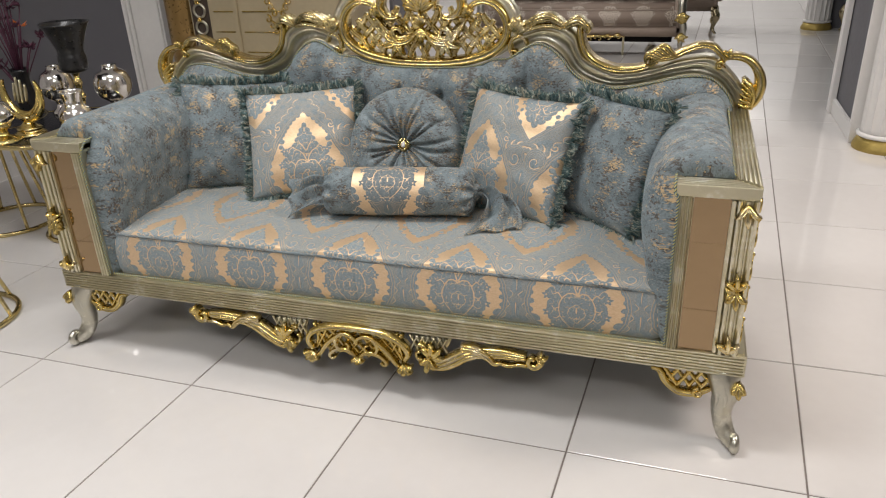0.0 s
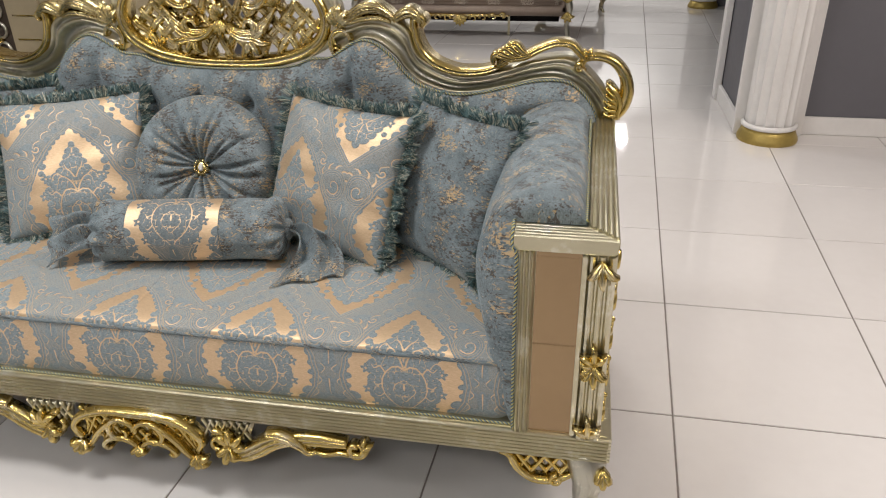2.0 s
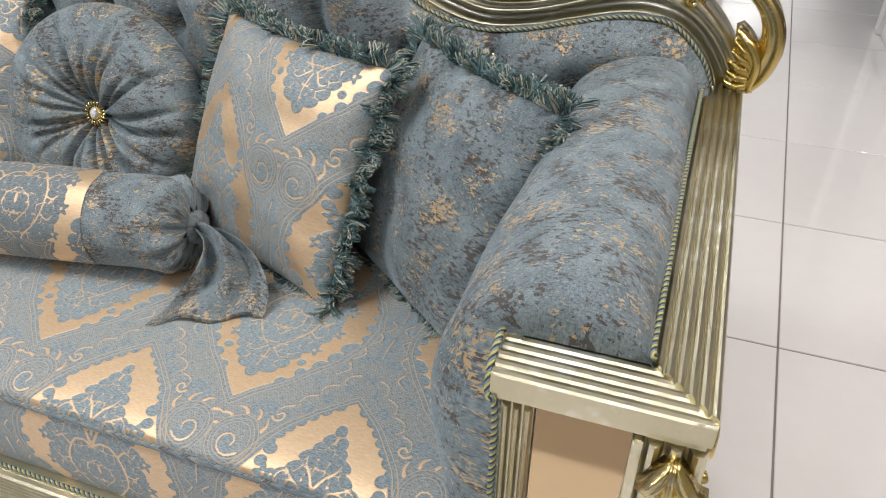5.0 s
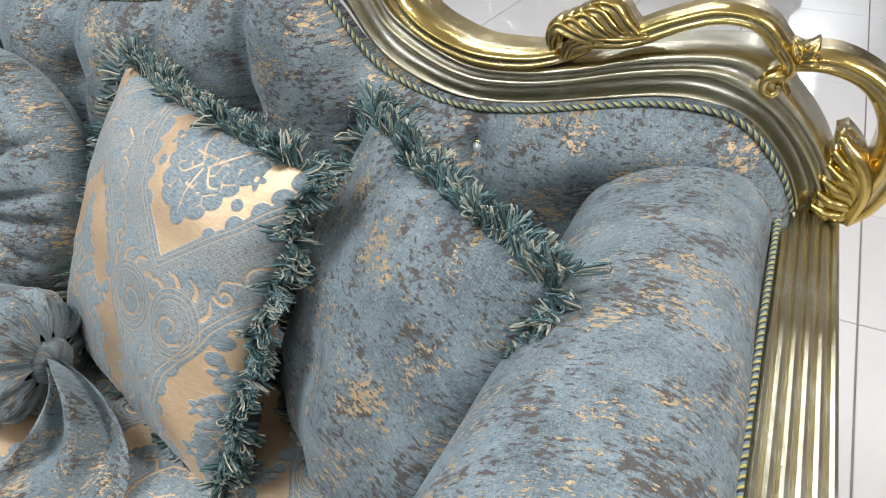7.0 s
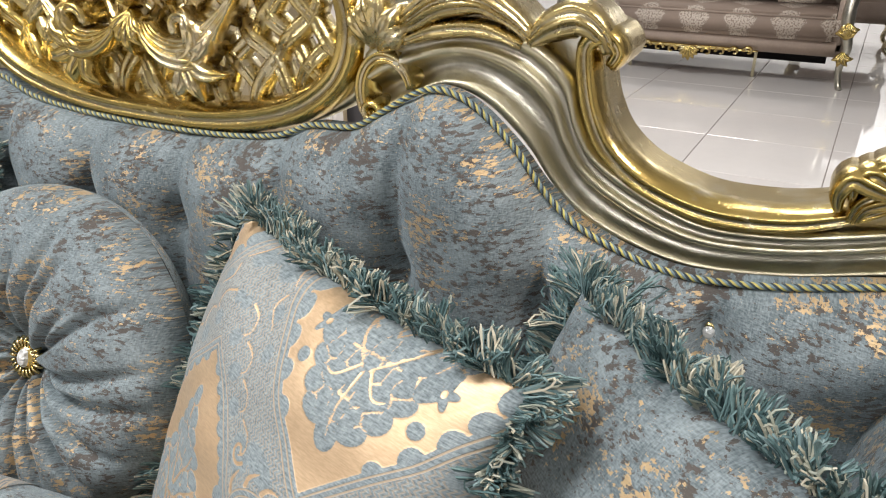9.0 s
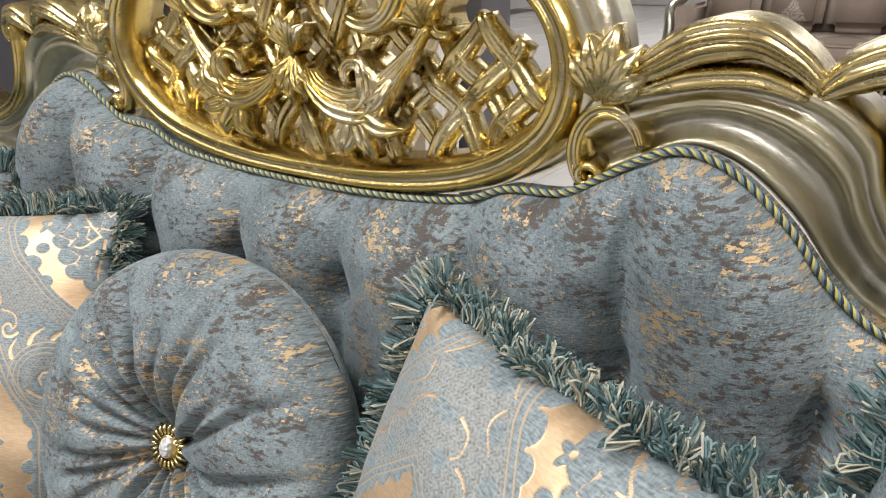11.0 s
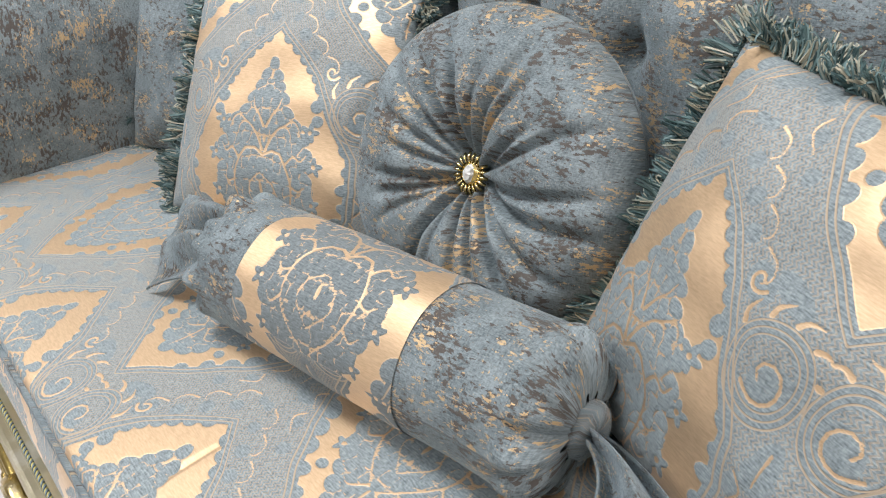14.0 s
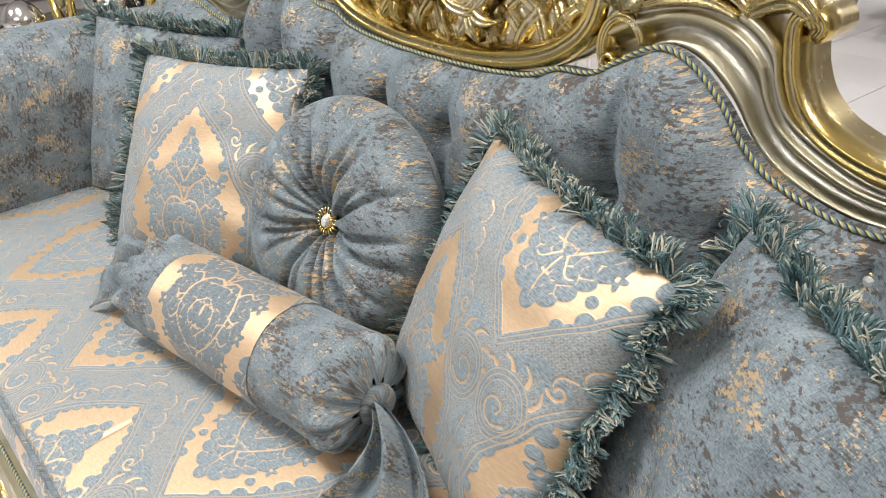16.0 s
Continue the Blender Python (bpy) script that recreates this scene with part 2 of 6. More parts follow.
        for k in range(4):  # thin vines along the lace between the discs
            t = -0.045 + 0.026 * k
            slit = np.minimum(slit, stroke([(0.016 + 0.021 * k, t - 0.004), (0.030 + 0.021 * k, t + 0.002), (0.034 + 0.021 * k, t + 0.014), (0.028 + 0.021 * k, t + 0.020)], 0.0013, 0.0008, px, ps))
            t = 0.175 + 0.034 * k
            slit = np.minimum(slit, stroke([(0.150 - 0.008 * k, t), (0.160 - 0.010 * k, t + 0.012), (0.150 - 0.012 * k, t + 0.026)], 0.0013, 0.0008, px, ps))
        slit = np.minimum(slit, stroke([(PU / 2, 0.145), (PU / 2, 0.175)], 0.0016, 0.0008, px, ps))
        slit = np.minimum(slit, stroke([(PU / 2, 0.215), (PU / 2, 0.258)], 0.0018, 0.0008, px, ps))
    gold = np.maximum(gold, np.minimum(-slit, f - 0.002))
    crescent = np.minimum(0.62 - ros, np.hypot(X - 0.141, S - 0.112) / 0.02 - 1) * 0.03
    lace = np.maximum(lace, crescent)
    keep = [np.clip(a, -0.008, 0.008) for a in (gold, lace)]
    return cell, keep[0], np.clip(f, -0.01, 0.05), np.clip(ros, 0, 1.4), keep[1]


DAMASK_TABLE = []


def damask_at(uv, ou, ov):
    """The damask's distances at points of the cloth, with its repeat set off by ou, ov."""
    if not DAMASK_TABLE:
        DAMASK_TABLE.extend(damask_table())
    cell, chans = DAMASK_TABLE[0], DAMASK_TABLE[1:]
    P = np.asarray(uv, float)
    w = 0.0012 * np.sin(P[:, 0] * 47 + 3 * np.sin(P[:, 1] * 31)), 0.0012 * np.sin(P[:, 1] * 53 + 2 * np.sin(P[:, 0] * 37))
    X = np.abs(np.mod(P[:, 0] - ou + w[0] + PU / 2, PU) - PU / 2) / cell
    S = np.mod(ov - P[:, 1] + w[1], PV) / cell
    i, j = np.minimum(X.astype(int), chans[0].shape[0] - 2), np.minimum(S.astype(int), chans[0].shape[1] - 2)
    a, b = X - i, S - j
    return {n: c[i, j] * (1 - a) * (1 - b) + c[i + 1, j] * a * (1 - b) + c[i, j + 1] * (1 - a) * b + c[i + 1, j + 1] * a * b for n, c in zip(("gold", "edge", "rosette", "lace"), chans)}


def damask(name, dark=1.0):
    """Woven damask: gold satin ogees, raised blue chenille figures, fine gold outlines and a herringbone lace ground. The cloth's mesh carries the pattern's distances."""
    m, nt, b = material(name)
    uv = node(nt, "ShaderNodeUVMap").outputs[0]

    def carried(which):
        n = nt.nodes.new("ShaderNodeAttribute")
        n.attribute_name = which
        return n.outputs["Fac"]

    g, f, ros, ground = (carried(k) for k in ("gold", "edge", "rosette", "lace"))
    fray = op(nt, "MULTIPLY", op(nt, "SUBTRACT", noise_of(nt, uv, 1.0, 1, (500, 900, 1), seed=2.0), 0.5), 0.0016)
    gold = step(nt, op(nt, "ADD", g, fray), -0.00025, 0.00025)

    def line_at(v, d, w):
        return step(nt, op(nt, "ABSOLUTE", op(nt, "SUBTRACT", v, d)), w, w * 0.5)

    lines = op(nt, "MAXIMUM", op(nt, "MAXIMUM", line_at(f, 0.0048, 0.0012), line_at(f, 0.0112, 0.0012)), op(nt, "MAXIMUM", line_at(ros, 0.98, 0.028), op(nt, "MAXIMUM", line_at(ros, 0.84, 0.024), line_at(ros, 0.70, 0.024))))
    sep = node(nt, "ShaderNodeSeparateXYZ", {0: uv})
    zig = op(nt, "PINGPONG", sep.outputs[1], 0.0034)
    weave = op(nt, "SINE", op(nt, "MULTIPLY", op(nt, "ADD", sep.outputs[0], zig), 2 * math.pi / 0.0042))
    herring = op(nt, "MULTIPLY", step(nt, weave, 0.0, 0.4), step(nt, ground, -0.0003, 0.0005))
    lace = op(nt, "MULTIPLY", op(nt, "MAXIMUM", lines, op(nt, "MULTIPLY", herring, 0.5)), op(nt, "SUBTRACT", 1.0, gold))
    streak = noise_of(nt, uv, 1.0, 2, (150, 620, 1))
    rib = noise_of(nt, uv, 1.0, 2, (620, 240, 1), seed=8.0)
    worn = noise_of(nt, uv, 1.0, 4, (120, 420, 1), seed=5.0)
    # dark below 1 puts the pile's shaded look into the blue
    chen = mix(nt, step(nt, op(nt, "ADD", op(nt, "MULTIPLY", streak, 0.7), op(nt, "MULTIPLY", rib, 0.3)), 0.32, 0.68), [c * dark for c in (0.12, 0.155, 0.17)], [c * dark for c in (0.375, 0.435, 0.458)])
    chen = mix(nt, op(nt, "MULTIPLY", step(nt, worn, 0.64, 0.70), 0.35), chen, (0.33, 0.27, 0.21))
    col = mix(nt, op(nt, "MULTIPLY", lace, 0.85), chen, (0.56, 0.44, 0.31))
    pick = noise_of(nt, uv, 1.0, 3, (140, 700, 1), seed=1.0)
    satin = mix(nt, step(nt, pick, 0.3, 0.7), (0.68, 0.49, 0.305), (0.82, 0.62, 0.41))
    col = mix(nt, gold, col, satin)
    shine = op(nt, "MAXIMUM", gold, op(nt, "MULTIPLY", lace, 0.5))
    nt.links.new(col, b.inputs["Base Color"])
    nt.links.new(op(nt, "MULTIPLY", shine, 0.74), b.inputs["Metallic"])
    nt.links.new(op(nt, "SUBTRACT", 0.82, op(nt, "MULTIPLY", shine, 0.28)), b.inputs["Roughness"])
    b.inputs["Sheen Weight"].default_value, b.inputs["Sheen Roughness"].default_value = 0.25, 0.4
    soft = step(nt, g, 0.0012, -0.0022)
    relief = op(nt, "ADD", op(nt, "SUBTRACT", op(nt, "MULTIPLY", soft, 1.0), op(nt, "MULTIPLY", lace, 0.45)), op(nt, "ADD", op(nt, "MULTIPLY", op(nt, "SUBTRACT", 1.0, gold), op(nt, "MULTIPLY", streak, 0.45)), op(nt, "MULTIPLY", pick, 0.14)))
    bump(nt, b, relief, 0.6, 0.0013)
    return m


def gilt(name, color, rough, worn):
    """Metal leaf over carved wood: uneven gloss, rubbed patches of the other leaf."""
    m, nt, b = material(name)
    co = node(nt, "ShaderNodeTexCoord").outputs["Object"]
    big, mid = noise_of(nt, co, 11.0, 5), noise_of(nt, co, 70.0, 4, seed=2.0)
    fine = noise_of(nt, co, 330.0, 2, seed=6.0)
    c = mix(nt, step(nt, big, 0.35, 0.65), [v * 0.86 for v in color], color)
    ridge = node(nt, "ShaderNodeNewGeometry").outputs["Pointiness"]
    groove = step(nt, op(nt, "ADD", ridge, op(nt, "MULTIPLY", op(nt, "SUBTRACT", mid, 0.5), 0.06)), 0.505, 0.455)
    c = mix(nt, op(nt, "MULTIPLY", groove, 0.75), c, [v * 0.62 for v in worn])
    c = mix(nt, op(nt, "MULTIPLY", step(nt, op(nt, "ADD", big, op(nt, "MULTIPLY", mid, 0.5)), 0.80, 0.93), 0.65), c, worn)
    nt.links.new(c, b.inputs["Base Color"])
    b.inputs["Metallic"].default_value = 1.0
    nt.links.new(op(nt, "ADD", op(nt, "MULTIPLY", mid, 0.22), rough - 0.11), b.inputs["Roughness"])
    bump(nt, b, op(nt, "ADD", op(nt, "MULTIPLY", big, 0.8), op(nt, "ADD", mid, op(nt, "MULTIPLY", fine, 0.4))), 0.4, 0.0016)
    return m


def tile_material(name):
    m, nt, b = material(name)
    geo = node(nt, "ShaderNodeNewGeometry").outputs["Position"]
    rnd = node(nt, "ShaderNodeObjectInfo").outputs["Random"]
    cloud, fine = noise_of(nt, geo, 1.7, 4), noise_of(nt, geo, 24.0, 4, seed=3.0)
    f = op(nt, "ADD", op(nt, "MULTIPLY", cloud, 0.6), op(nt, "ADD", op(nt, "MULTIPLY", fine, 0.2), op(nt, "MULTIPLY", rnd, 0.25)))
    nt.links.new(mix(nt, step(nt, f, 0.3, 0.8), (0.66, 0.63, 0.61), (0.74, 0.715, 0.695)), b.inputs["Base Color"])
    nt.links.new(op(nt, "ADD", op(nt, "MULTIPLY", fine, 0.05), 0.02), b.inputs["Roughness"])
    b.inputs["IOR"].default_value = 1.5
    bump(nt, b, cloud, 0.04, 0.01)
    return m


CHENILLE = chenille("blue_chenille")
DAMASK = damask("damask")
# Same damask, its blue painted darker as the pile looks on the bolster.
DAMASK_SHADED = damask("damask_shaded", 0.7)
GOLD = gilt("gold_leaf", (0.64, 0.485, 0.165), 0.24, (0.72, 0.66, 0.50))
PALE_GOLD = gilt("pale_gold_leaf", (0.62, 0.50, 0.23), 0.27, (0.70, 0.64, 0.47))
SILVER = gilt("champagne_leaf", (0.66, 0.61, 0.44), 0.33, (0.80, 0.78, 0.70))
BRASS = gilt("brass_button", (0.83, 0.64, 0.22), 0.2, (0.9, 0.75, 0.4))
MIRROR = plain("bronze_mirror", (0.34, 0.24, 0.14), 0.12, 1.0, 0.03, 3.0, 0.0)
MIRROR.node_tree.nodes["Principled BSDF"].inputs["Roughness"].default_value = 0.03
for lk in list(MIRROR.node_tree.links):
    if lk.to_socket.name == "Roughness":
        MIRROR.node_tree.links.remove(lk)
TILE = tile_material("porcelain_tile")
GROUT = plain("grout", (0.2, 0.172, 0.155), 0.85, 0, 0.2, 9)
DARKWALL = plain("dark_grey_wall", (0.125, 0.122, 0.135), 0.6, 0, 0.08, 2.0, 0.1)
WHITE = plain("white_paint", (0.74, 0.72, 0.70), 0.4, 0, 0.05, 3.0, 0.08)
CEILING = plain("ceiling_paint", (0.78, 0.77, 0.75), 0.8, 0, 0.03, 2.0, 0.05)


def island_mix(name, colors, rough=0.6, metal=0.0):
    m, nt, b = material(name)
    r = node(nt, "ShaderNodeNewGeometry").outputs["Random Per Island"]
    ramp = nt.nodes.new("ShaderNodeValToRGB")
    ramp.color_ramp.interpolation = "CONSTANT"
    while len(ramp.color_ramp.elements) < len(colors):
        ramp.color_ramp.elements.new(0.5)
    for n, (c, e) in enumerate(zip(colors, ramp.color_ramp.elements)):
        e.position, e.color = n / len(colors), (*c, 1)
    nt.links.new(r, ramp.inputs[0])
    nt.links.new(ramp.outputs[0], b.inputs["Base Color"])
    b.inputs["Roughness"].default_value, b.inputs["Metallic"].default_value = rough, metal
    return m


FRINGE = island_mix("fringe_thread", [(0.075, 0.14, 0.145), (0.13, 0.215, 0.22), (0.105, 0.18, 0.185), (0.20, 0.29, 0.30), (0.06, 0.115, 0.12), (0.56, 0.53, 0.42), (0.05, 0.095, 0.095), (0.36, 0.39, 0.33), (0.15, 0.235, 0.235), (0.45, 0.46, 0.38)], 0.5)
CORD = island_mix("twisted_cord", [(0.17, 0.25, 0.29), (0.13, 0.2, 0.24), (0.2, 0.28, 0.32)], 0.5)
CORD_DARK = plain("dark_thread", (0.03, 0.045, 0.06), 0.5, 0, 0.2, 40)
CORD_YELLOW = plain("yellow_thread", (0.60, 0.52, 0.15), 0.42, 0, 0.2, 40)

# ---------------------------------------------------------------- mesh helpers


def link(name, verts, faces, mat, parent=None, label="", uv=None, smooth=True, fields=None):
    me = bpy.data.meshes.new(name)
    me.from_pydata([tuple(map(float, v)) for v in verts], [], faces)
    for key, values in (fields or {}).items():
        me.attributes.new(key, "FLOAT", "POINT").data.foreach_set("value", np.asarray(values, dtype=np.float32))
    if uv is not None:
        layer = me.uv_layers.new(name="UVMap")
        idx = np.empty(len(me.loops), dtype=np.int32)
        me.loops.foreach_get("vertex_index", idx)
        layer.data.foreach_set("uv", np.asarray(uv, dtype=np.float32)[idx].ravel())
    me.materials.append(mat)
    me.polygons.foreach_set("use_smooth", [smooth] * len(me.polygons))
    me.update()
    ob = new(name, me)
    if parent is not None:
        ob.parent = parent
    if label:
        tagged(ob, label)
    return ob


def part(name, bm, mat, parent=None, label="", smooth=False):
    me = bpy.data.meshes.new(name)
    bmesh.ops.recalc_face_normals(bm, faces=bm.faces)
    bm.to_mesh(me)
    bm.free()
    me.materials.append(mat)
    me.polygons.foreach_set("use_smooth", [smooth] * len(me.polygons))
    ob = new(name, me)
    if parent is not None:
        ob.parent = parent
    if label:
        tagged(ob, label)
    return ob


def thing(name, x, y, z, label, category, group="", rz=0.0):
    ob = new(name)
    ob.matrix_basis = pose(x, y, z, 0, 0, rz)
    ob.empty_display_size = 0.1
    return tagged(ob, label, category, group)


def box(x0, y0, z0, x1, y1, z1, bevel=0.0, seg=2, bm=None):
    bm = bm or bmesh.new()
    r = bmesh.ops.create_cube(bm, size=1.0)
    for v in r["verts"]:
        v.co = Vector(((x0 + x1) / 2 + v.co.x * (x1 - x0), (y0 + y1) / 2 + v.co.y * (y1 - y0), (z0 + z1) / 2 + v.co.z * (z1 - z0)))
    if bevel:
        bmesh.ops.bevel(bm, geom=list({e for v in r["verts"] for e in v.link_edges}), offset=bevel, segments=seg, affect="EDGES")
    return bm


def grid_faces(nu, nv, cu=False, cv=False, flip=False):
    out = []
    for i in range(nu if cu else nu - 1):
        for j in range(nv if cv else nv - 1):
            a, b, c, d = i * nv + j, ((i + 1) % nu) * nv + j, ((i + 1) % nu) * nv + (j + 1) % nv, i * nv + (j + 1) % nv
            out.append((a, d, c, b) if flip else (a, b, c, d))
    return out


def smooth_line(pts, n, closed=False):
    """Catmull-Rom through points of any dimension, n samples evenly spread by length."""
    P = np.array(pts, float)
    m = len(P)
    segs = m if closed else m - 1
    out = []
    for i in range(segs):
        g = (lambda k: P[k % m]) if closed else (lambda k: P[min(max(k, 0), m - 1)])
        p0, p1, p2, p3 = g(i - 1), g(i), g(i + 1), g(i + 2)
        for t in np.linspace(0, 1, 10, endpoint=False):
            out.append(0.5 * (2 * p1 + (p2 - p0) * t + (2 * p0 - 5 * p1 + 4 * p2 - p3) * t * t + (3 * p1 - p0 - 3 * p2 + p3) * t ** 3))
    out.append(P[0] if closed else P[-1])
    out = np.array(out)
    length = np.r_[0, np.cumsum(np.linalg.norm(np.diff(out, axis=0), axis=1))]
    at = np.linspace(0, length[-1], n + 1 if closed else n)
    res = np.stack([np.interp(at, length, out[:, k]) for k in range(out.shape[1])], 1)
    return res[:-1] if closed else res


def taper(shape, n):
    return np.interp(np.linspace(0, 1, n), np.linspace(0, 1, len(shape)), shape)


def tube(pts, radius, sides=8, closed=False, caps=True):
    """Vertices and faces of a round tube along 3D points."""
    P = np.array(pts, float)
    n = len(P)
    R = np.full(n, radius, float) if np.isscalar(radius) else taper(radius, n)
    T = np.roll(P, -1, 0) - np.roll(P, 1, 0) if closed else np.gradient(P, axis=0)
    T /= np.linalg.norm(T, axis=1)[:, None] + 1e-9
    ref = np.array([0, 0, 1.0]) if abs(T[0][2]) < 0.9 else np.array([1.0, 0, 0])
    verts = []
    a = np.cross(T[0], ref)
    for i in range(n):
        a = a - T[i] * (a @ T[i])
        a /= np.linalg.norm(a) + 1e-9
        c = np.cross(T[i], a)
        for k in range(sides):
            w = 2 * math.pi * k / sides
            verts.append(P[i] + R[i] * (math.cos(w) * a + math.sin(w) * c))
    faces = grid_faces(n, sides, closed, True)
    if caps and not closed:
        faces += [tuple(range(sides)), tuple(reversed(range((n - 1) * sides, n * sides)))]
    return verts, faces


def join(chunks):
    verts, faces = [], []
    for v, f in chunks:
        k = len(verts)
        verts += list(v)
        faces += [tuple(i + k for i in q) for q in f]
    return verts, faces


def carve(pts, width, y, depth=0.014, ridges=2, n=None, back=0.02, lift=None, plane="xz"):
    """A carved ribbon along a flat line: a rounded front with grooves along it, and a flat back. Points (x, z), front towards -y."""
    n = n or max(10, 5 * len(pts))
    L = smooth_line(pts, n)
    W = taper(width, n) if not np.isscalar(width) else np.full(n, width)
    Y = np.zeros(n) if lift is None else taper(lift, n)
    T = np.gradient(L, axis=0)
    T /= np.linalg.norm(T, axis=1)[:, None] + 1e-9
    N = np.stack([-T[:, 1], T[:, 0]], 1)
    A = np.linspace(-1, 1, 4 * ridges + 3)
    prof = np.sqrt(np.clip(1 - A ** 2, 0, 1)) * (1 - 0.34 * (0.5 + 0.5 * np.cos(math.pi * ridges * (A + 1)))) if ridges > 1 else np.sqrt(np.clip(1 - A ** 2, 0, 1))
    verts = []
    for i in range(n):
        d = depth * min(1.0, W[i] / (max(W) + 1e-9) * 1.1)
        ring = [(a * W[i], -p * d) for a, p in zip(A, prof)] + [(W[i] * 0.94, back), (-W[i] * 0.94, back)]
        for a, b in ring:
            q = L[i] + N[i] * a
            verts.append((q[0], y + b - Y[i], q[1]))
    k = len(A) + 2
    faces = grid_faces(n, k, False, True) + [tuple(range(k)), tuple(reversed(range((n - 1) * k, n * k)))]
    return verts, faces


def spiral(cx, cz, r0, r1, a0, a1, n=18):
    return [(cx + (r0 + (r1 - r0) * t) * math.cos(radians(a0 + (a1 - a0) * t)), cz + (r0 + (r1 - r0) * t) * math.sin(radians(a0 + (a1 - a0) * t))) for t in np.linspace(0, 1, n)]


def fan(x, z, angle, length, width, y, spread=60, leaves=5, curl=0.35, depth=0.012):
    """An acanthus tuft: curved, grooved leaves fanned out from one root."""
    out = []
    for k in range(leaves):
        f = k / (leaves - 1) - 0.5 if leaves > 1 else 0
        a = radians(angle + f * spread)
        le = length * (1 - 0.5 * abs(f))
        pts = []
        for t in np.linspace(0, 1, 5):
            b = a + curl * f * 3.0 * t * t + curl * 0.5 * t * t
            pts.append((x + le * t * math.cos(b), z + le * t * math.sin(b)))
        out.append(carve(pts, [width * 0.45, width * 0.8, width, width * 0.75, width * 0.15], y - 0.003 * (1 - abs(f)), depth, 2, 11, 0.014, [0, 0.004, 0.008, 0.012, 0.008]))
    return out


def mirrored(chunks, s):
    if s > 0:
        return chunks
    return [([(-v[0], v[1], v[2]) for v in vs], [tuple(reversed(f)) for f in fs]) for vs, fs in chunks]


def rope(pts, r, pitch=0.016, strands=3, closed=False):
    """A twisted cord: strands wound round a line."""
    P = np.array(pts, float)
    length = np.linalg.norm(np.diff(P, axis=0), axis=1).sum()
    n = max(12, int(length / pitch * 12))
    L = smooth_line(P, n)
    T = np.gradient(L, axis=0)
    T /= np.linalg.norm(T, axis=1)[:, None] + 1e-9
    a = np.cross(T[0], (0.3, 0.5, 0.81))
    A = []
    for i in range(n):
        a = a - T[i] * (a @ T[i])
        a /= np.linalg.norm(a)
        A.append(a.copy())
    A = np.array(A)
    C = np.cross(T, A)
    ph = np.linspace(0, 2 * math.pi * length / pitch, n)
    out = []
    for k in range(strands):
        w = ph + 2 * math.pi * k / strands
        out.append(tube(L + (np.cos(w)[:, None] * A + np.sin(w)[:, None] * C) * r * 0.62, r * 0.44, 5))
    return out


def cord(name, pts, r, parent, label="twisted blue and yellow cord"):
    strands = rope(pts, r, 0.018, 6)
    main = link(name, *strands[0], CORD_DARK, parent, label)
    for k in (1, 3, 4):
        link("strand", *strands[k], CORD if k != 3 else CORD_DARK, main)
    for k in (2, 5):
        link("yellow_strand", *strands[k], CORD_YELLOW, main, "yellow strand")
    return main

# ---------------------------------------------------------------- the showroom's shell
floor = tagged(link("floor", [(-6, -7, -0.0025), (7, -7, -0.0025), (7, 14, -0.0025), (-6, 14, -0.0025)], [(0, 1, 2, 3)], GROUT, None, "", None, False), "glossy off-white porcelain tile floor with dark joints", "floor", "", "structure")


def wall(name, x0, y0, x1, y1, z1, mat, label):
    return tagged(part(name, box(x0, y0, -0.02, x1, y1, z1), mat), label, "wall", "", "structure")


wall("wall_south", -6, -7.2, 7, -7, CEIL, WHITE, "plain white showroom wall")
wall("wall_north", -6, 14, 7, 14.2, CEIL, WHITE, "plain white showroom wall far behind")
wall("wall_west", -6.2, -7, -6, 14, CEIL, WHITE, "plain white showroom side wall")
wall("wall_east", 7, -7, 7.2, 14, CEIL, WHITE, "plain white showroom side wall")
tagged(part("ceiling", box(-6.2, -7.2, CEIL, 7.2, 14.2, CEIL + 0.1), CEILING), "flat white showroom ceiling", "ceiling", "", "structure")
# dark partition with its column at the corner, and the dark wall behind the side tables
wall("wall_partition", 1.86, 3.055, 6.9, 3.75, CEIL, DARKWALL, "dark grey painted partition with a white skirting")
wall("wall_left", -5.9, 2.35, -0.75, 2.55, CEIL, DARKWALL, "dark grey painted wall behind the side tables")
tagged(part("baseboard", box(2.195, 3.03, 0, 6.9, 3.053, 0.10, 0.004), WHITE), "white painted skirting board", "baseboard", "", "structure")
tagged(part("baseboard", box(1.836, 3.06, 0, 1.858, 3.70, 0.10, 0.004), WHITE), "white painted skirting board", "baseboard", "", "structure")

# ---------------------------------------------------------------- the carved sofa


def carved(name, chunks, mat, parent, label=""):
    """A carved ornament: its main scroll, with every further leaf or scroll a piece of its own."""
    main = link(name, *chunks[0], mat, parent, label)
    for c in chunks[1:]:
        link("leaf", *c, mat, main)
    return main


CHENILLE_PLAIN = plain("blue_lining", (0.13, 0.165, 0.18), 0.85, 0, 0.2, 30, 0.3)
sofa = thing("sofa", 0, 0, 0, "blue-grey damask and chenille three-seat sofa with carved gold and champagne frame", "sofa")


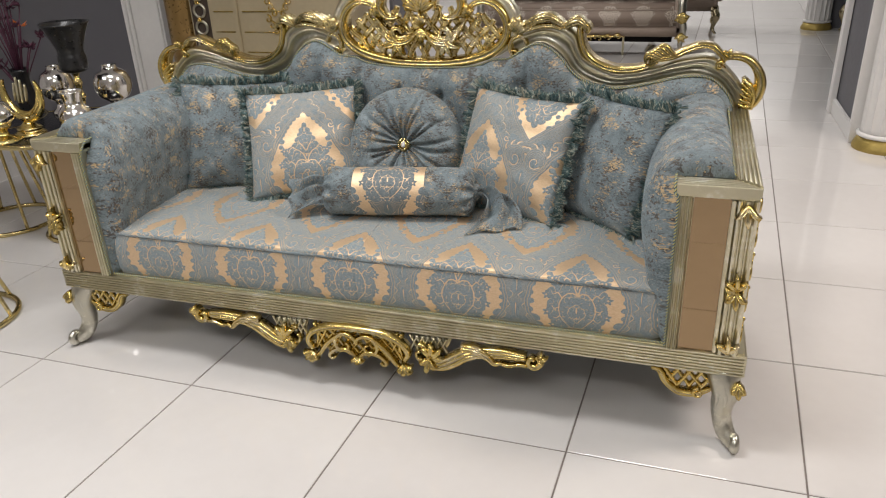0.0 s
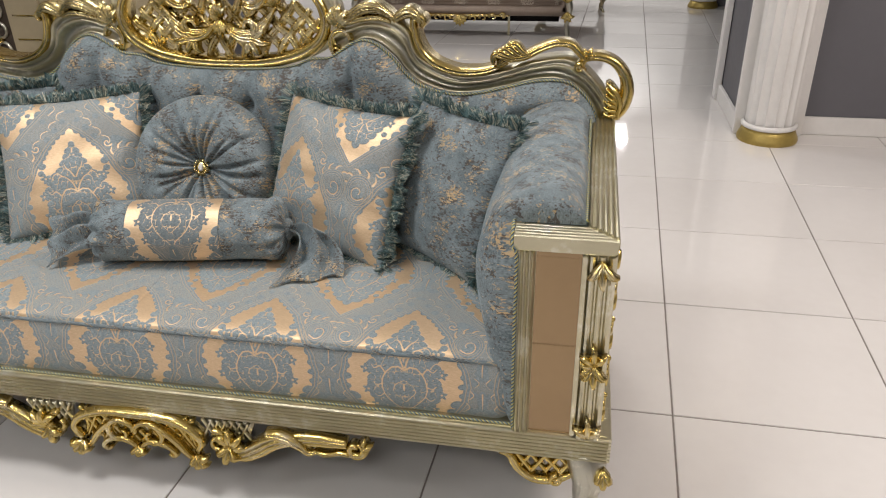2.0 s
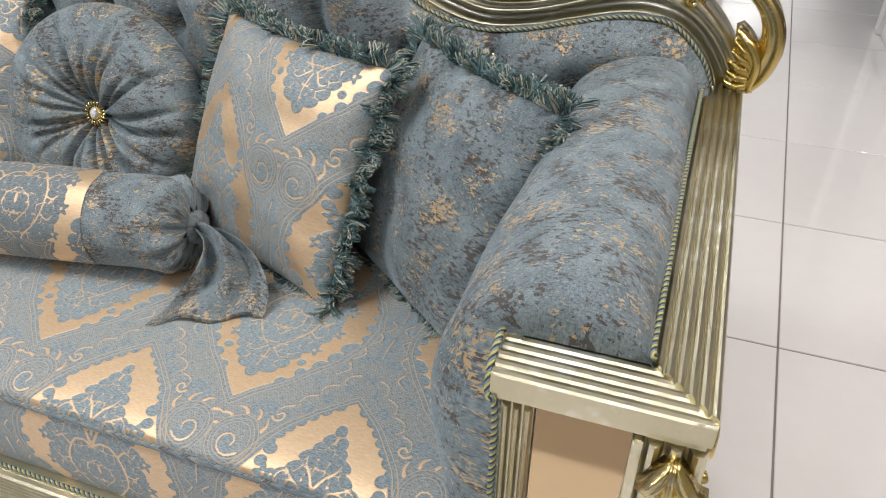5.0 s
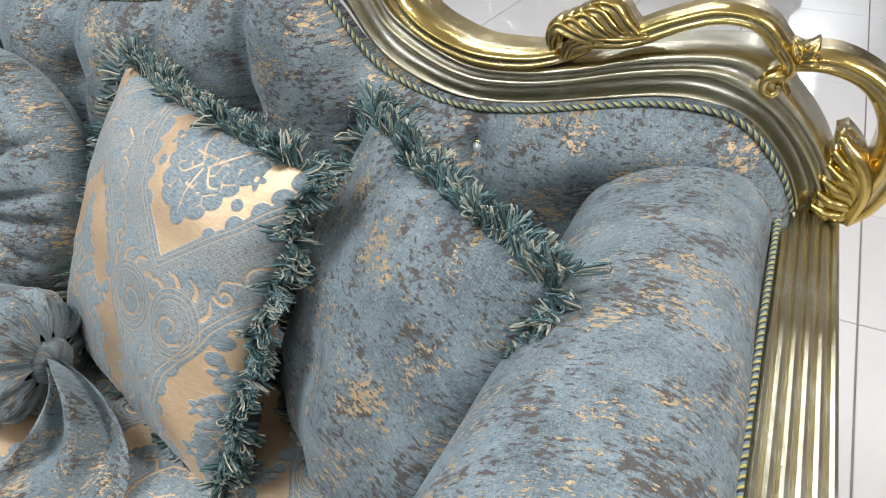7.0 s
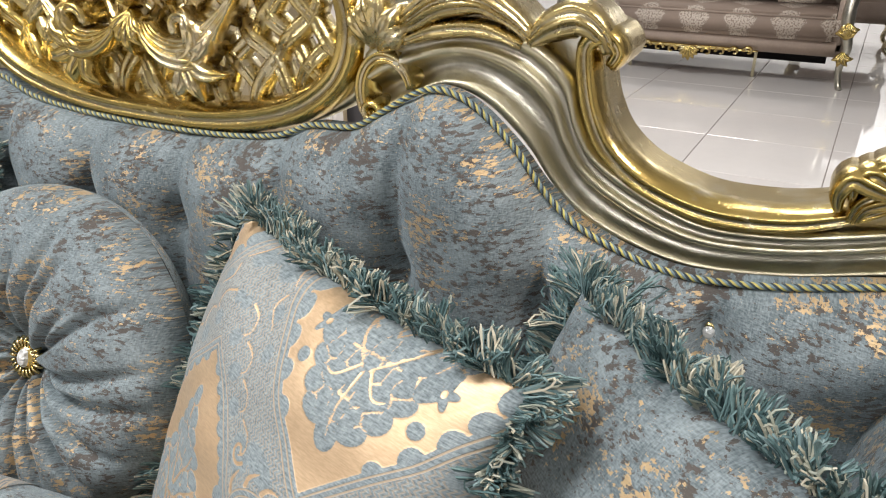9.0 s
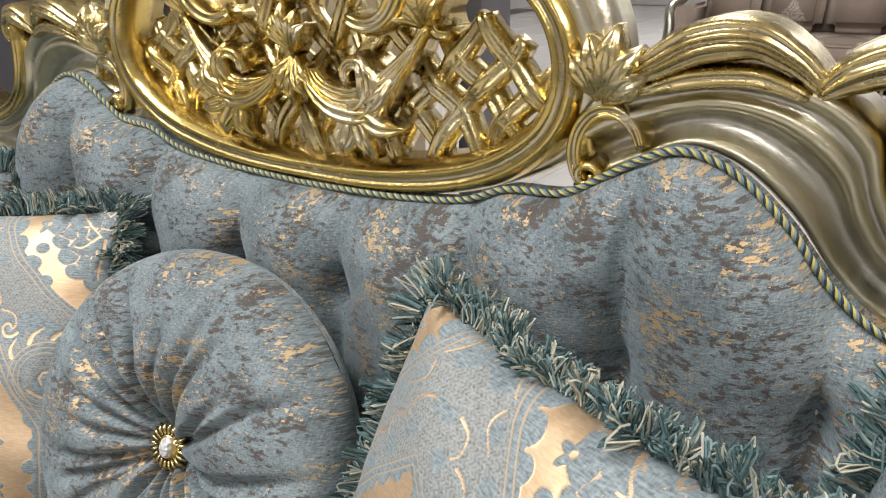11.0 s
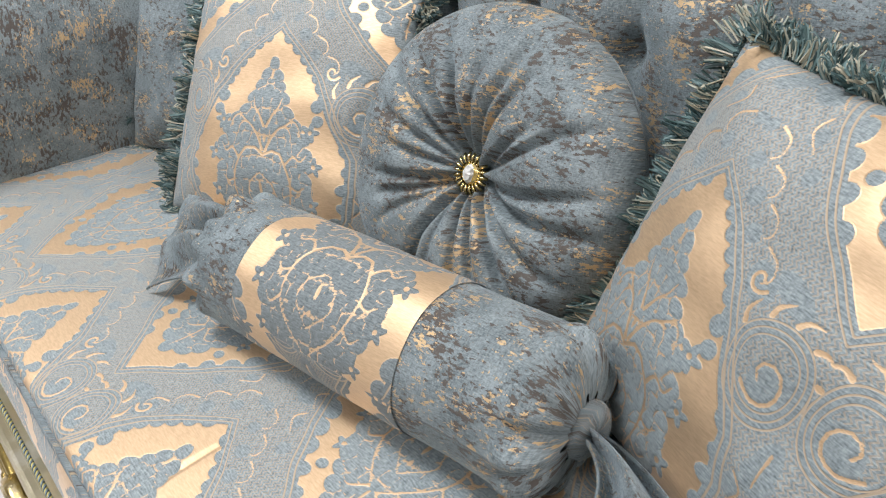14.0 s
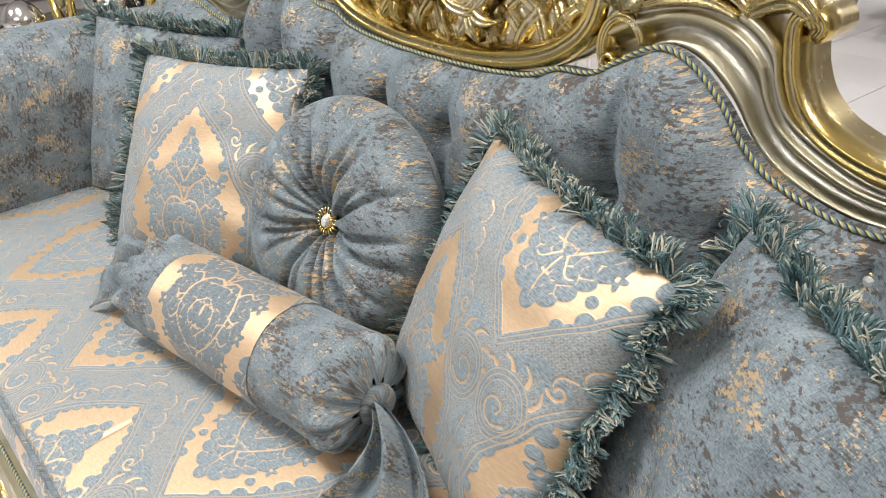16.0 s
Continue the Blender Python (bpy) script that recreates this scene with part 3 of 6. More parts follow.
def ribbed_bar(name, p0, p1, across, up, ribs, h, mat, parent, label="", mitre0=0.0, mitre1=0.0):
    """A bar from p0 to p1 with ridges along it: across is its width's vector, up the way its ridges rise."""
    p0, p1, across, up = (np.array(v, float) for v in (p0, p1, across, up))
    prof = [(0.0, -0.02)]
    for k in range(ribs):
        a, e = k / ribs, (k + 1) / ribs
        for t, q in ((0.06, 0.0), (0.22, 0.75), (0.5, 1.0), (0.78, 0.75), (0.94, 0.0)):
            prof.append((a + (e - a) * t, h * q))
    prof.append((1.0, -0.02))
    d = (p1 - p0) / np.linalg.norm(p1 - p0)
    verts = []
    for end, m in ((p0, mitre0), (p1, -mitre1)):
        for a, q in prof:
            verts.append(end + across * a + up * q + d * m * a)
    k = len(prof)
    faces = grid_faces(2, k, False, True) + [tuple(range(k)), tuple(reversed(range(k, 2 * k)))]
    bm = bmesh.new()
    vs = [bm.verts.new(v) for v in verts]
    for f in faces:
        bm.faces.new([vs[i] for i in f])
    return part(name, bm, mat, parent, label, False)


B = 1.085
ribbed_bar("front_rail", (-B, 0.0, 0.222), (B, 0.0, 0.222), (0, 0, 0.064), (0, -1, 0), 7, 0.006, SILVER, sofa, "champagne leaf rail with fine ridges")
part("front_rail_core", box(-B + 0.002, 0.004, 0.218, B - 0.002, 0.06, 0.288, 0.003), SILVER, sofa)
for s in (-1, 1):
    ribbed_bar("side_rail", (s * B, 0.0, 0.222), (s * B, 0.78, 0.222), (0, 0, 0.064), (s, 0, 0), 7, 0.006, SILVER, sofa)
    part("side_rail_core", box(min(s * (B - 0.05), s * (B - 0.003)), 0.062, 0.218, max(s * (B - 0.05), s * (B - 0.003)), 0.78, 0.287, 0.003), SILVER, sofa)
part("back_rail", box(-B + 0.06, 0.735, 0.218, B - 0.06, 0.79, 0.3, 0.004), SILVER, sofa)
part("seat_deck", box(-B + 0.06, 0.065, 0.225, B - 0.06, 0.73, 0.262), plain("deck_cloth", (0.05, 0.07, 0.08), 0.9), sofa)


def flutes(name, s, x0, x1, z0, z1, count, parent):
    """Upright fluted moulding on the arm's front, facing -y."""
    prof = [(x0, 0.03), (x0, 0.002)]
    w = (x1 - x0) / count
    for k in range(count):
        for t, q in ((0.08, 0.001), (0.25, -0.006), (0.5, -0.009), (0.75, -0.006), (0.92, 0.001)):
            prof.append((x0 + w * (k + t), q))
    prof += [(x1, 0.002), (x1, 0.03)]
    verts = [(s * x, y, z) for z in (z0, z1) for x, y in prof]
    k = len(prof)
    faces = grid_faces(2, k, False, True) + [tuple(range(k)), tuple(reversed(range(k, 2 * k)))]
    bm = bmesh.new()
    vs = [bm.verts.new(v) for v in verts]
    for f in faces:
        bm.faces.new([vs[i] for i in f])
    return part(name, bm, SILVER, parent)


ARM = [(0.893, 0.27), (0.862, 0.30), (0.842, 0.38), (0.822, 0.47), (0.805, 0.56), (0.797, 0.63), (0.803, 0.695), (0.828, 0.75), (0.872, 0.787), (0.925, 0.803), (0.972, 0.795), (1.0, 0.768), (1.008, 0.738)]


def arm_pad(s):
    full = smooth_line(ARM, 46)
    n = len(full)
    flat = np.stack([np.full(n, 0.893), np.clip(full[:, 1], 0.27, 0.735)], 1)
    top = np.clip((full[:, 1] - 0.66) / 0.08, 0, 1)
    far = int(np.argmax(full[:, 1]))
    for i in range(n):
        if i > far - 9:
            flat[i] = (max(0.893, full[i, 0]), 0.742)
            top[i] = 1
    arc = np.r_[0, np.cumsum(np.linalg.norm(np.diff(full, axis=0), axis=1))]
    ys = np.r_[np.linspace(0, 0.08, 12) ** 1.0, np.linspace(0.1, 0.70, 34)]
    verts, uv = [], []
    for y in ys:
        r = math.sqrt(max(0.0, 1 - (1 - min(1, y / 0.055)) ** 2))
        for i in range(n):
            q = flat[i] * (1 - r) + full[i] * r
            lump = 0.006 * noise.noise((full[i, 0] * 7 + s * 3, y * 6, full[i, 1] * 7)) * r
            yy = 0.012 + 0.040 * top[i] * (1 - 0.55 * r) + y * (0.70 - 0.012 - 0.024 * top[i]) / 0.70
            verts.append((s * (q[0] - lump), yy, q[1] + lump))
            uv.append((arc[i] + (1.3 if s < 0 else 0.2), y * 1.0 + s * 2.2))
    return link("arm_pad", verts, grid_faces(len(ys), n, flip=s < 0), CHENILLE, sofa, "rolled arm in blue-grey chenille flecked with gold", uv)


for s in (-1, 1):
    arm_pad(s)
    part("arm_core", box(min(s * 0.9, s * 1.005), 0.0585, 0.29, max(s * 0.9, s * 1.005), 0.70, 0.7405), CHENILLE_PLAIN, sofa, "blue-grey cloth under the rolled arm")
    # cap: a short ridged front piece mitred into the long side piece
    ribbed_bar("arm_cap_front", (s * 0.878, 0.056, 0.738), (s * 1.066, 0.056, 0.738), (0, -0.06, 0), (0, 0, 1), 5, 0.0032, SILVER, sofa, "", 0.0, -0.0)
    ribbed_bar("arm_cap_side", (s * 1.008, 0.054, 0.741), (s * 1.012, 0.735, 0.741), (s * 0.06, 0, 0), (0, 0, 1), 6, 0.006, SILVER, sofa, "ridged champagne and gold arm cap", -0.056, 0.0)
    part("arm_cap_core", box(min(s * 0.878, s * 1.066), -0.003, 0.708, max(s * 0.878, s * 1.066), 0.05, 0.737, 0.004), SILVER, sofa)
    part("arm_side_core", box(min(s * 1.01, s * 1.066), 0.052, 0.69, max(s * 1.01, s * 1.066), 0.735, 0.738, 0.004), SILVER, sofa)
    part("side_panel", box(min(s * 1.02, s * 1.056), 0.035, 0.288, max(s * 1.02, s * 1.056), 0.735, 0.69, 0.002), SILVER, sofa)
    flutes("inner_post", s, 0.888, 0.918, 0.286, 0.708, 3, sofa)
    part("arm_mirror", box(min(s * 0.9195, s * 1.0035), 0.004, 0.287, max(s * 0.9195, s * 1.0035), 0.012, 0.707), MIRROR, sofa, "bronze tinted mirror panel")
    part("mirror_back", box(min(s * 0.90, s * 1.01), 0.013, 0.287, max(s * 0.90, s * 1.01), 0.034, 0.707), SILVER, sofa)
    part("mirror_bead", box(min(s * 1.004, s * 1.013), -0.006, 0.288, max(s * 1.004, s * 1.013), 0.03, 0.707, 0.002), SILVER, sofa)
    flutes("outer_post", s, 1.0135, 1.066, 0.286, 0.708, 3, sofa)
    for z, a, le in ((0.70, -90, 0.055), (0.475, 90, 0.05), (0.475, -90, 0.05), (0.475, 180, 0.04), (0.295, 90, 0.055)):
        chunks = fan(1.04, z, a, le, 0.0085, -0.012, 55 if a != 180 else 30, 3 if a != 180 else 2, 0.2, 0.01)
        carved("post_leaf", mirrored(chunks, s), GOLD, sofa, "gilded leaf ornament")
    # carved lace down the outer side's front edge, and a side rosette
    chunks = []
    for k in range(9):
        chunks += [([(1.068 + (y - 0.01) * -1, 0.03 + (x - 1.04), z) for x, y, z in vs], fs) for vs, fs in [carve(spiral(1.04 + 0.012 * (-1) ** k, 0.32 + 0.045 * k, 0.02, 0.004, 90, 90 + 400 * (-1) ** k, 14), [0.006, 0.004, 0.002], 0.012, 0.008, 1, 20, 0.006)]]
    link("side_lace", *join(mirrored(chunks, s)), GOLD, sofa)
    # cords
    line = [(s * 0.886, 0.0, 0.29), (s * 0.884, -0.004, 0.5), (s * 0.884, -0.004, 0.69), (s * 0.876, -0.003, 0.715), (s * 0.874, 0.02, 0.742), (s * 0.878, 0.058, 0.746), (s * 0.92, 0.062, 0.748), (s * 1.0, 0.063, 0.749), (s * 1.006, 0.08, 0.753), (s * 1.007, 0.4, 0.753), (s * 1.010, 0.71, 0.754)]
    cord("arm_cord", line, 0.0034, sofa)


# legs with their gilded lattice brackets
def leg(s, y, front):
    d = -1 if front else 1
    path = [(1.035, y, 0.222), (1.047, y + 0.010 * d, 0.19), (1.052, y + 0.018 * d, 0.155), (1.048, y + 0.014 * d, 0.115), (1.052, y + 0.014 * d, 0.075), (1.064, y + 0.026 * d, 0.042), (1.080, y + 0.046 * d, 0.024), (1.088, y + 0.058 * d, 0.024)]
    L = smooth_line(path, 26)
    v, f = tube(L, [0.040, 0.042, 0.039, 0.032, 0.028, 0.026, 0.026, 0.024, 0.016], 12)
    v = [(p[0], p[1], max(p[2], 0.0)) for p in v]
    main = link("leg", *join(mirrored([(v, f)], s)), SILVER, sofa, "champagne cabriole leg")
    grooves = []
    for k, off in enumerate((-0.013, 0.0, 0.013)):
        g = [(q[0] + off * 0.9, q[1] + d * (0.8 * r) - abs(off) * 0.3 * d, q[2]) for q, r in zip(L[3:-5], taper([0.046, 0.042, 0.033, 0.026, 0.023, 0.025], len(L) - 8))]
        grooves.append(tube(g, [0.005, 0.007, 0.005, 0.004], 6))
    link("leg_ridge", *join(mirrored(grooves, s)), SILVER, main)
    curl_ = [(1.088, y + d * (0.058 + 0.017 * math.cos(w)), 0.030 + 0.017 * math.sin(w)) for w in np.linspace(-1.6, 3.6, 14)]
    link("foot_scroll", *join(mirrored([tube(curl_, [0.013, 0.013, 0.012, 0.010, 0.008], 10)], s)), SILVER, main, "scrolled champagne foot")
    chunks = fan(1.078, 0.205, -85, 0.045, 0.010, y - 0.040 if front else y - 0.03, 50, 3, 0.1, 0.01)
    link("knee_leaf", *join(mirrored(chunks, s)), GOLD, main, "gilded leaf")
    br = [carve([(0.858, 0.205), (0.88, 0.2), (0.9, 0.165), (0.935, 0.14), (0.98, 0.142), (1.02, 0.165)], [0.006, 0.011, 0.01, 0.011, 0.01, 0.006], y - 0.015 if front else y, 0.012, 2, 30, 0.015),
          carve(spiral(0.985, 0.146, 0.016, 0.004, 90, 470), [0.006, 0.004], y - 0.02 if front else y, 0.01, 1, 24, 0.012)]
    for k in range(5):
        x = 0.885 + 0.03 * k
        br.append(carve([(x, 0.218), (x + 0.05, 0.15 + 0.004 * k)], 0.0055, y - 0.012 + 0.003 * (k % 2) if front else y, 0.007, 1, 8, 0.008))
        br.append(carve([(x + 0.05, 0.218), (x + 0.012, 0.155)], 0.0055, y - 0.010 - 0.003 * (k % 2) if front else y, 0.007, 1, 8, 0.008))
    bracket = link("leg_bracket", *join(mirrored(br[:2], s)), GOLD, sofa, "gilded lattice bracket")
    for c in mirrored(br[2:], s):
        link("strip", *c, GOLD, bracket)


for s in (-1, 1):
    leg(s, 0.035, True)
    leg(s, 0.745, False)

# the carved apron under the front rail
AY = 0.002
link("apron_arch", *join([carve([(-0.15, 0.125), (-0.165, 0.155), (-0.14, 0.19), (-0.08, 0.213), (0, 0.217), (0.08, 0.213), (0.14, 0.19), (0.165, 0.155), (0.15, 0.125)], [0.008, 0.011, 0.013, 0.011, 0.012, 0.011, 0.013, 0.011, 0.008], AY - 0.012, 0.014, 2, 60)]), GOLD, sofa, "gilded arch of the carved apron")
lat = []
for k in range(-5, 6):
    for d in (-1, 1):
        pts = [(k * 0.032 - 0.035 * d, 0.118), (k * 0.032 + 0.035 * d, 0.212)]
        pts = [(max(-0.145, min(0.145, x)), z) for x, z in pts]
        lat.append(carve(pts, 0.0055, AY - 0.003 * ((k + d) % 2), 0.007, 1, 8, 0.01))
apron_lattice = link("apron_lattice", *lat[0], GOLD, sofa, "gilded open lattice")
for c in lat[1:]:
    link("strip", *c, GOLD, apron_lattice)
for s in (-1, 1):
    ch = [carve(spiral(0.0 + 0.04, 0.158, 0.045, 0.006, 170, -250), [0.007, 0.008, 0.004], AY - 0.016, 0.011, 2, 36),
          carve([(0.005, 0.118), (0.03, 0.138), (0.07, 0.135), (0.095, 0.112), (0.085, 0.1), (0.075, 0.108)], [0.006, 0.009, 0.008, 0.007, 0.004], AY - 0.014, 0.012, 2, 30),
          carve([(0.02, 0.2), (0.06, 0.185), (0.1, 0.15), (0.125, 0.115), (0.14, 0.102)], [0.004, 0.008, 0.009, 0.006], AY - 0.015, 0.011, 2, 24)]
    ch += fan(0.0, 0.12, -70, 0.035, 0.008, AY - 0.012, 40, 2, 0.2) + fan(0.15, 0.115, -70, 0.04, 0.011, AY - 0.014, 90, 4, 0.3)
    carved("apron_scroll", mirrored(ch, s), GOLD, sofa, "gilded scrolls and leaves")
    ch = [carve(spiral(0.205, 0.16, 0.034, 0.006, 100, -260), [0.007, 0.009, 0.004], AY - 0.012, 0.012, 2, 36),
          carve([(0.215, 0.125), (0.26, 0.128), (0.30, 0.148), (0.34, 0.175), (0.39, 0.19), (0.45, 0.196), (0.52, 0.194)], [0.012, 0.022, 0.024, 0.020, 0.017, 0.016, 0.011], AY - 0.008, 0.016, 4, 44),
          carve([(0.33, 0.205), (0.37, 0.205), (0.41, 0.185), (0.43, 0.165), (0.45, 0.172)], [0.008, 0.013, 0.013, 0.009, 0.005], AY - 0.018, 0.013, 3, 24),
          carve(spiral(0.54, 0.188, 0.025, 0.004, 60, -330), [0.012, 0.011, 0.006], AY - 0.012, 0.013, 2, 30),
          carve([(0.44, 0.17), (0.47, 0.163), (0.5, 0.172), (0.525, 0.17)], [0.004, 0.007, 0.006, 0.006], AY - 0.012, 0.01, 2, 16)]
    ch += fan(0.235, 0.15, 60, 0.06, 0.012, AY - 0.012, 70, 4, 0.3) + fan(0.235, 0.15, -110, 0.05, 0.011, AY - 0.012, 60, 3, 0.3) + fan(0.55, 0.2, 10, 0.035, 0.008, AY - 0.008, 50, 3, 0.2)
    carved("apron_wing", mirrored(ch, s), GOLD, sofa, "gilded acanthus wing of the apron")
    gr = []
    for k in range(6):
        gr.append(carve([(0.17 + 0.018 * k, 0.216), (0.195 + 0.018 * k, 0.168)], 0.0035, AY - 0.001, 0.005, 1, 6, 0.006))
        gr.append(carve([(0.195 + 0.018 * k, 0.216), (0.17 + 0.018 * k, 0.168)], 0.0035, AY - 0.003, 0.005, 1, 6, 0.006))
    gr.append(([(0.165, AY + 0.004, 0.222), (0.30, AY + 0.004, 0.222), (0.27, AY + 0.004, 0.15), (0.19, AY + 0.004, 0.14), (0.165, AY + 0.016, 0.222), (0.30, AY + 0.016, 0.222), (0.27, AY + 0.016, 0.15), (0.19, AY + 0.016, 0.14)],
               [(0, 1, 2, 3), (7, 6, 5, 4), (0, 4, 5, 1), (1, 5, 6, 2), (2, 6, 7, 3), (3, 7, 4, 0)]))
    trellis = link("apron_trellis", *mirrored(gr, s)[-1], SILVER, sofa, "champagne trellis ground")
    for c in mirrored(gr, s)[:-1]:
        link("strip", *c, SILVER, trellis)

# seat cushion
SEAT = [(0.05, 0.263), (0.028, 0.285), (0.02, 0.34), (0.022, 0.39), (0.03, 0.422), (0.046, 0.436), (0.1, 0.445), (0.2, 0.452), (0.35, 0.456), (0.5, 0.453), (0.66, 0.448)]
L = smooth_line(SEAT, 380)
arc = np.r_[0, np.cumsum(np.linalg.norm(np.diff(L, axis=0), axis=1))]
front = arc[int(np.argmin(np.abs(L[:, 0] - 0.046) + np.abs(L[:, 1] - 0.436)))]
xs = np.r_[-0.885, -0.882, -0.872, np.linspace(-0.855, 0.855, 800), 0.872, 0.882, 0.885]
verts, uv = [], []
for x in xs:
    e = max(0.0, (abs(x) - 0.84) / 0.045)
    for (y, z), a in zip(L, arc):
        z2 = 0.36 + (z - 0.36) * (1 - 0.35 * e ** 3)
        puff = 0.006 * math.sin((x + 0.9) / 1.8 * math.pi) + 0.0035 * noise.noise((x * 5, y * 5, 1.0))
        seam_dip = 0.0022 * math.exp(-(x / 0.0028) ** 2)
        verts.append((x, y + 0.02 * e ** 3 - 0.002 * noise.noise((x * 9, z * 9, 4.0)) + (seam_dip if z < 0.43 else 0), z2 + (puff - seam_dip if z > 0.43 else 0)))
        uv.append((x, 0.046 + (a - front)))
cushion = link("seat_cushion", verts, grid_faces(len(xs), len(L), flip=True), DAMASK, sofa, "long seat cushion in blue and copper-gold damask", uv, True, damask_at(uv, -0.018, 0.168))
seam = [(x, 0.031 - 0.001 + 0.002 * noise.noise((x * 9, 4, 4.0)), 0.4265 + 0.0015 * noise.noise((x * 11, 2, 0))) for x in np.linspace(-0.85, 0.86, 90)]
link("piping", *tube(seam, 0.0042, 6), CHENILLE, cushion, "", [(p * 0.01, 0.3) for p in range(90 * 6)])
cord("rail_cord", [(-0.88, 0.012, 0.2895), (-0.4, 0.012, 0.2895), (0.4, 0.012, 0.2895), (0.88, 0.012, 0.2895)], 0.0032, sofa)

# back frame: outline of the cord below and of the champagne rail above, from the crest to the arm
LOW = [(0.0, 0.848), (0.12, 0.852), (0.203, 0.862), (0.25, 0.88), (0.304, 0.885), (0.343, 0.907), (0.392, 0.933), (0.435, 0.925), (0.48, 0.89), (0.514, 0.850), (0.556, 0.819), (0.634, 0.797), (0.711, 0.802), (0.788, 0.82), (0.862, 0.838), (0.922, 0.841), (0.96, 0.83), (0.999, 0.793), (1.02, 0.756), (1.022, 0.735)]
low_line = smooth_line(LOW, 240)


def low_at(x):
    return float(np.interp(abs(x), low_line[:, 0], low_line[:, 1]))


FY = 0.735
RAIL_LOW = LOW[4:]
RAIL_TOP = [(0.318, 0.968), (0.35, 0.985), (0.42, 0.998), (0.485, 0.992), (0.525, 0.965), (0.538, 0.925), (0.563, 0.89), (0.645, 0.852), (0.718, 0.853), (0.782, 0.868), (0.862, 0.893), (0.945, 0.902), (0.992, 0.868), (1.035, 0.822), (1.066, 0.765), (1.07, 0.735)]
MOULD = [(0.0, 0.004), (0.03, -0.008), (0.09, -0.014), (0.16, -0.012), (0.22, -0.004), (0.32, 0.003), (0.42, 0.002), (0.50, -0.006), (0.56, -0.018), (0.63, -0.024), (0.70, -0.02), (0.74, -0.012), (0.80, -0.016), (0.88, -0.026), (0.95, -0.024), (1.0, -0.01), (1.02, 0.01), (1.02, 0.055), (0.0, 0.055)]
for s in (-1, 1):
    a, c = smooth_line(RAIL_LOW, 120), smooth_line(RAIL_TOP, 120)
    verts = []
    for p, q in zip(a, c):
        for u, d in MOULD:
            r = p + (q - p) * u
            verts.append((s * r[0], FY + d, r[1]))
    k = len(MOULD)
    link("back_rail_moulding", verts, grid_faces(120, k, False, True, flip=s < 0) + [tuple(range(k)), tuple(range(119 * k, 120 * k))], SILVER, sofa, "moulded champagne back rail")
    # gilded lip of the scoop with its curl
    ch = [carve([(0.558, 0.972), (0.565, 0.985), (0.553, 0.997), (0.538, 0.988), (0.54, 0.96), (0.548, 0.93), (0.565, 0.9), (0.6, 0.874), (0.655, 0.858), (0.715, 0.86), (0.76, 0.873), (0.785, 0.885)],
                [0.006, 0.010, 0.011, 0.011, 0.012, 0.012, 0.012, 0.011, 0.011, 0.010, 0.008, 0.005], FY - 0.016, 0.016, 2, 80, 0.06)]
    carved("scoop_lip", mirrored(ch, s), GOLD, sofa, "gilded lip with a curled end")
    ch = [carve([(0.845, 0.908), (0.815, 0.903), (0.79, 0.9), (0.768, 0.888), (0.762, 0.872)], [0.006, 0.012, 0.013, 0.011, 0.006], FY - 0.022, 0.016, 3, 26, 0.04)]
    for k in range(5):
        ch.append(carve([(0.84 - 0.012 * k, 0.905 - 0.002 * k), (0.822 - 0.014 * k, 0.918 - 0.003 * k), (0.806 - 0.013 * k, 0.933 - 0.006 * k), (0.788 - 0.010 * k, 0.932 - 0.009 * k), (0.782 - 0.008 * k, 0.922 - 0.010 * k)], [0.004, 0.008, 0.0095, 0.008, 0.003], FY - 0.024 - 0.002 * k, 0.013, 2, 22, 0.03))
    carved("rail_leaf", mirrored(ch, s), GOLD, sofa, "gilded acanthus leaf")
    ch = [carve([(0.79, 0.892), (0.83, 0.903), (0.87, 0.923), (0.91, 0.937), (0.945, 0.934), (0.968, 0.915), (0.982, 0.898), (0.975, 0.886), (0.963, 0.889)], [0.008, 0.011, 0.011, 0.010, 0.0105, 0.010, 0.010, 0.009, 0.005], FY - 0.014, 0.016, 2, 60, 0.04)]
    carved("rail_arch", mirrored(ch, s), GOLD, sofa, "gilded bowed branch")
    ch = [carve([(0.985, 0.868), (0.976, 0.882), (0.985, 0.9), (1.02, 0.905), (1.06, 0.89), (1.088, 0.855), (1.095, 0.815), (1.085, 0.775), (1.07, 0.752)], [0.006, 0.009, 0.011, 0.011, 0.013, 0.016, 0.018, 0.018, 0.014], FY - 0.014, 0.02, 2, 70, 0.045),
          carve(spiral(0.972, 0.878, 0.013, 0.003, 60, 420), [0.008, 0.006, 0.004], FY - 0.022, 0.014, 1, 24, 0.02)]
    ch += fan(0.985, 0.905, 55, 0.03, 0.008, FY - 0.02, 60, 3, 0.2, 0.012)
    for k in range(6):
        ch.append(carve([(1.043 - 0.001 * k, 0.842 - 0.0165 * k), (1.055, 0.829 - 0.0150 * k), (1.070, 0.814 - 0.0115 * k), (1.079 - 0.001 * k, 0.788 - 0.006 * k), (1.076 - 0.002 * k, 0.752 - 0.001 * k)], [0.004, 0.0085, 0.0095, 0.008, 0.004], FY - 0.026 + 0.002 * k, 0.014, 1, 22, 0.03))
    ch.append(carve([(1.062, 0.742), (1.064, 0.78), (1.058, 0.815), (1.046, 0.838)], [0.022, 0.024, 0.02, 0.006], FY - 0.006, 0.008, 1, 18, 0.035))
    carved("end_volute", mirrored(ch, s), GOLD, sofa, "gilded open volute with feathered leaves")
    # leaf band over the shoulder
    ch = fan(0.33, 0.97, 75, 0.06, 0.014, FY - 0.02, 80, 5, 0.1, 0.014)
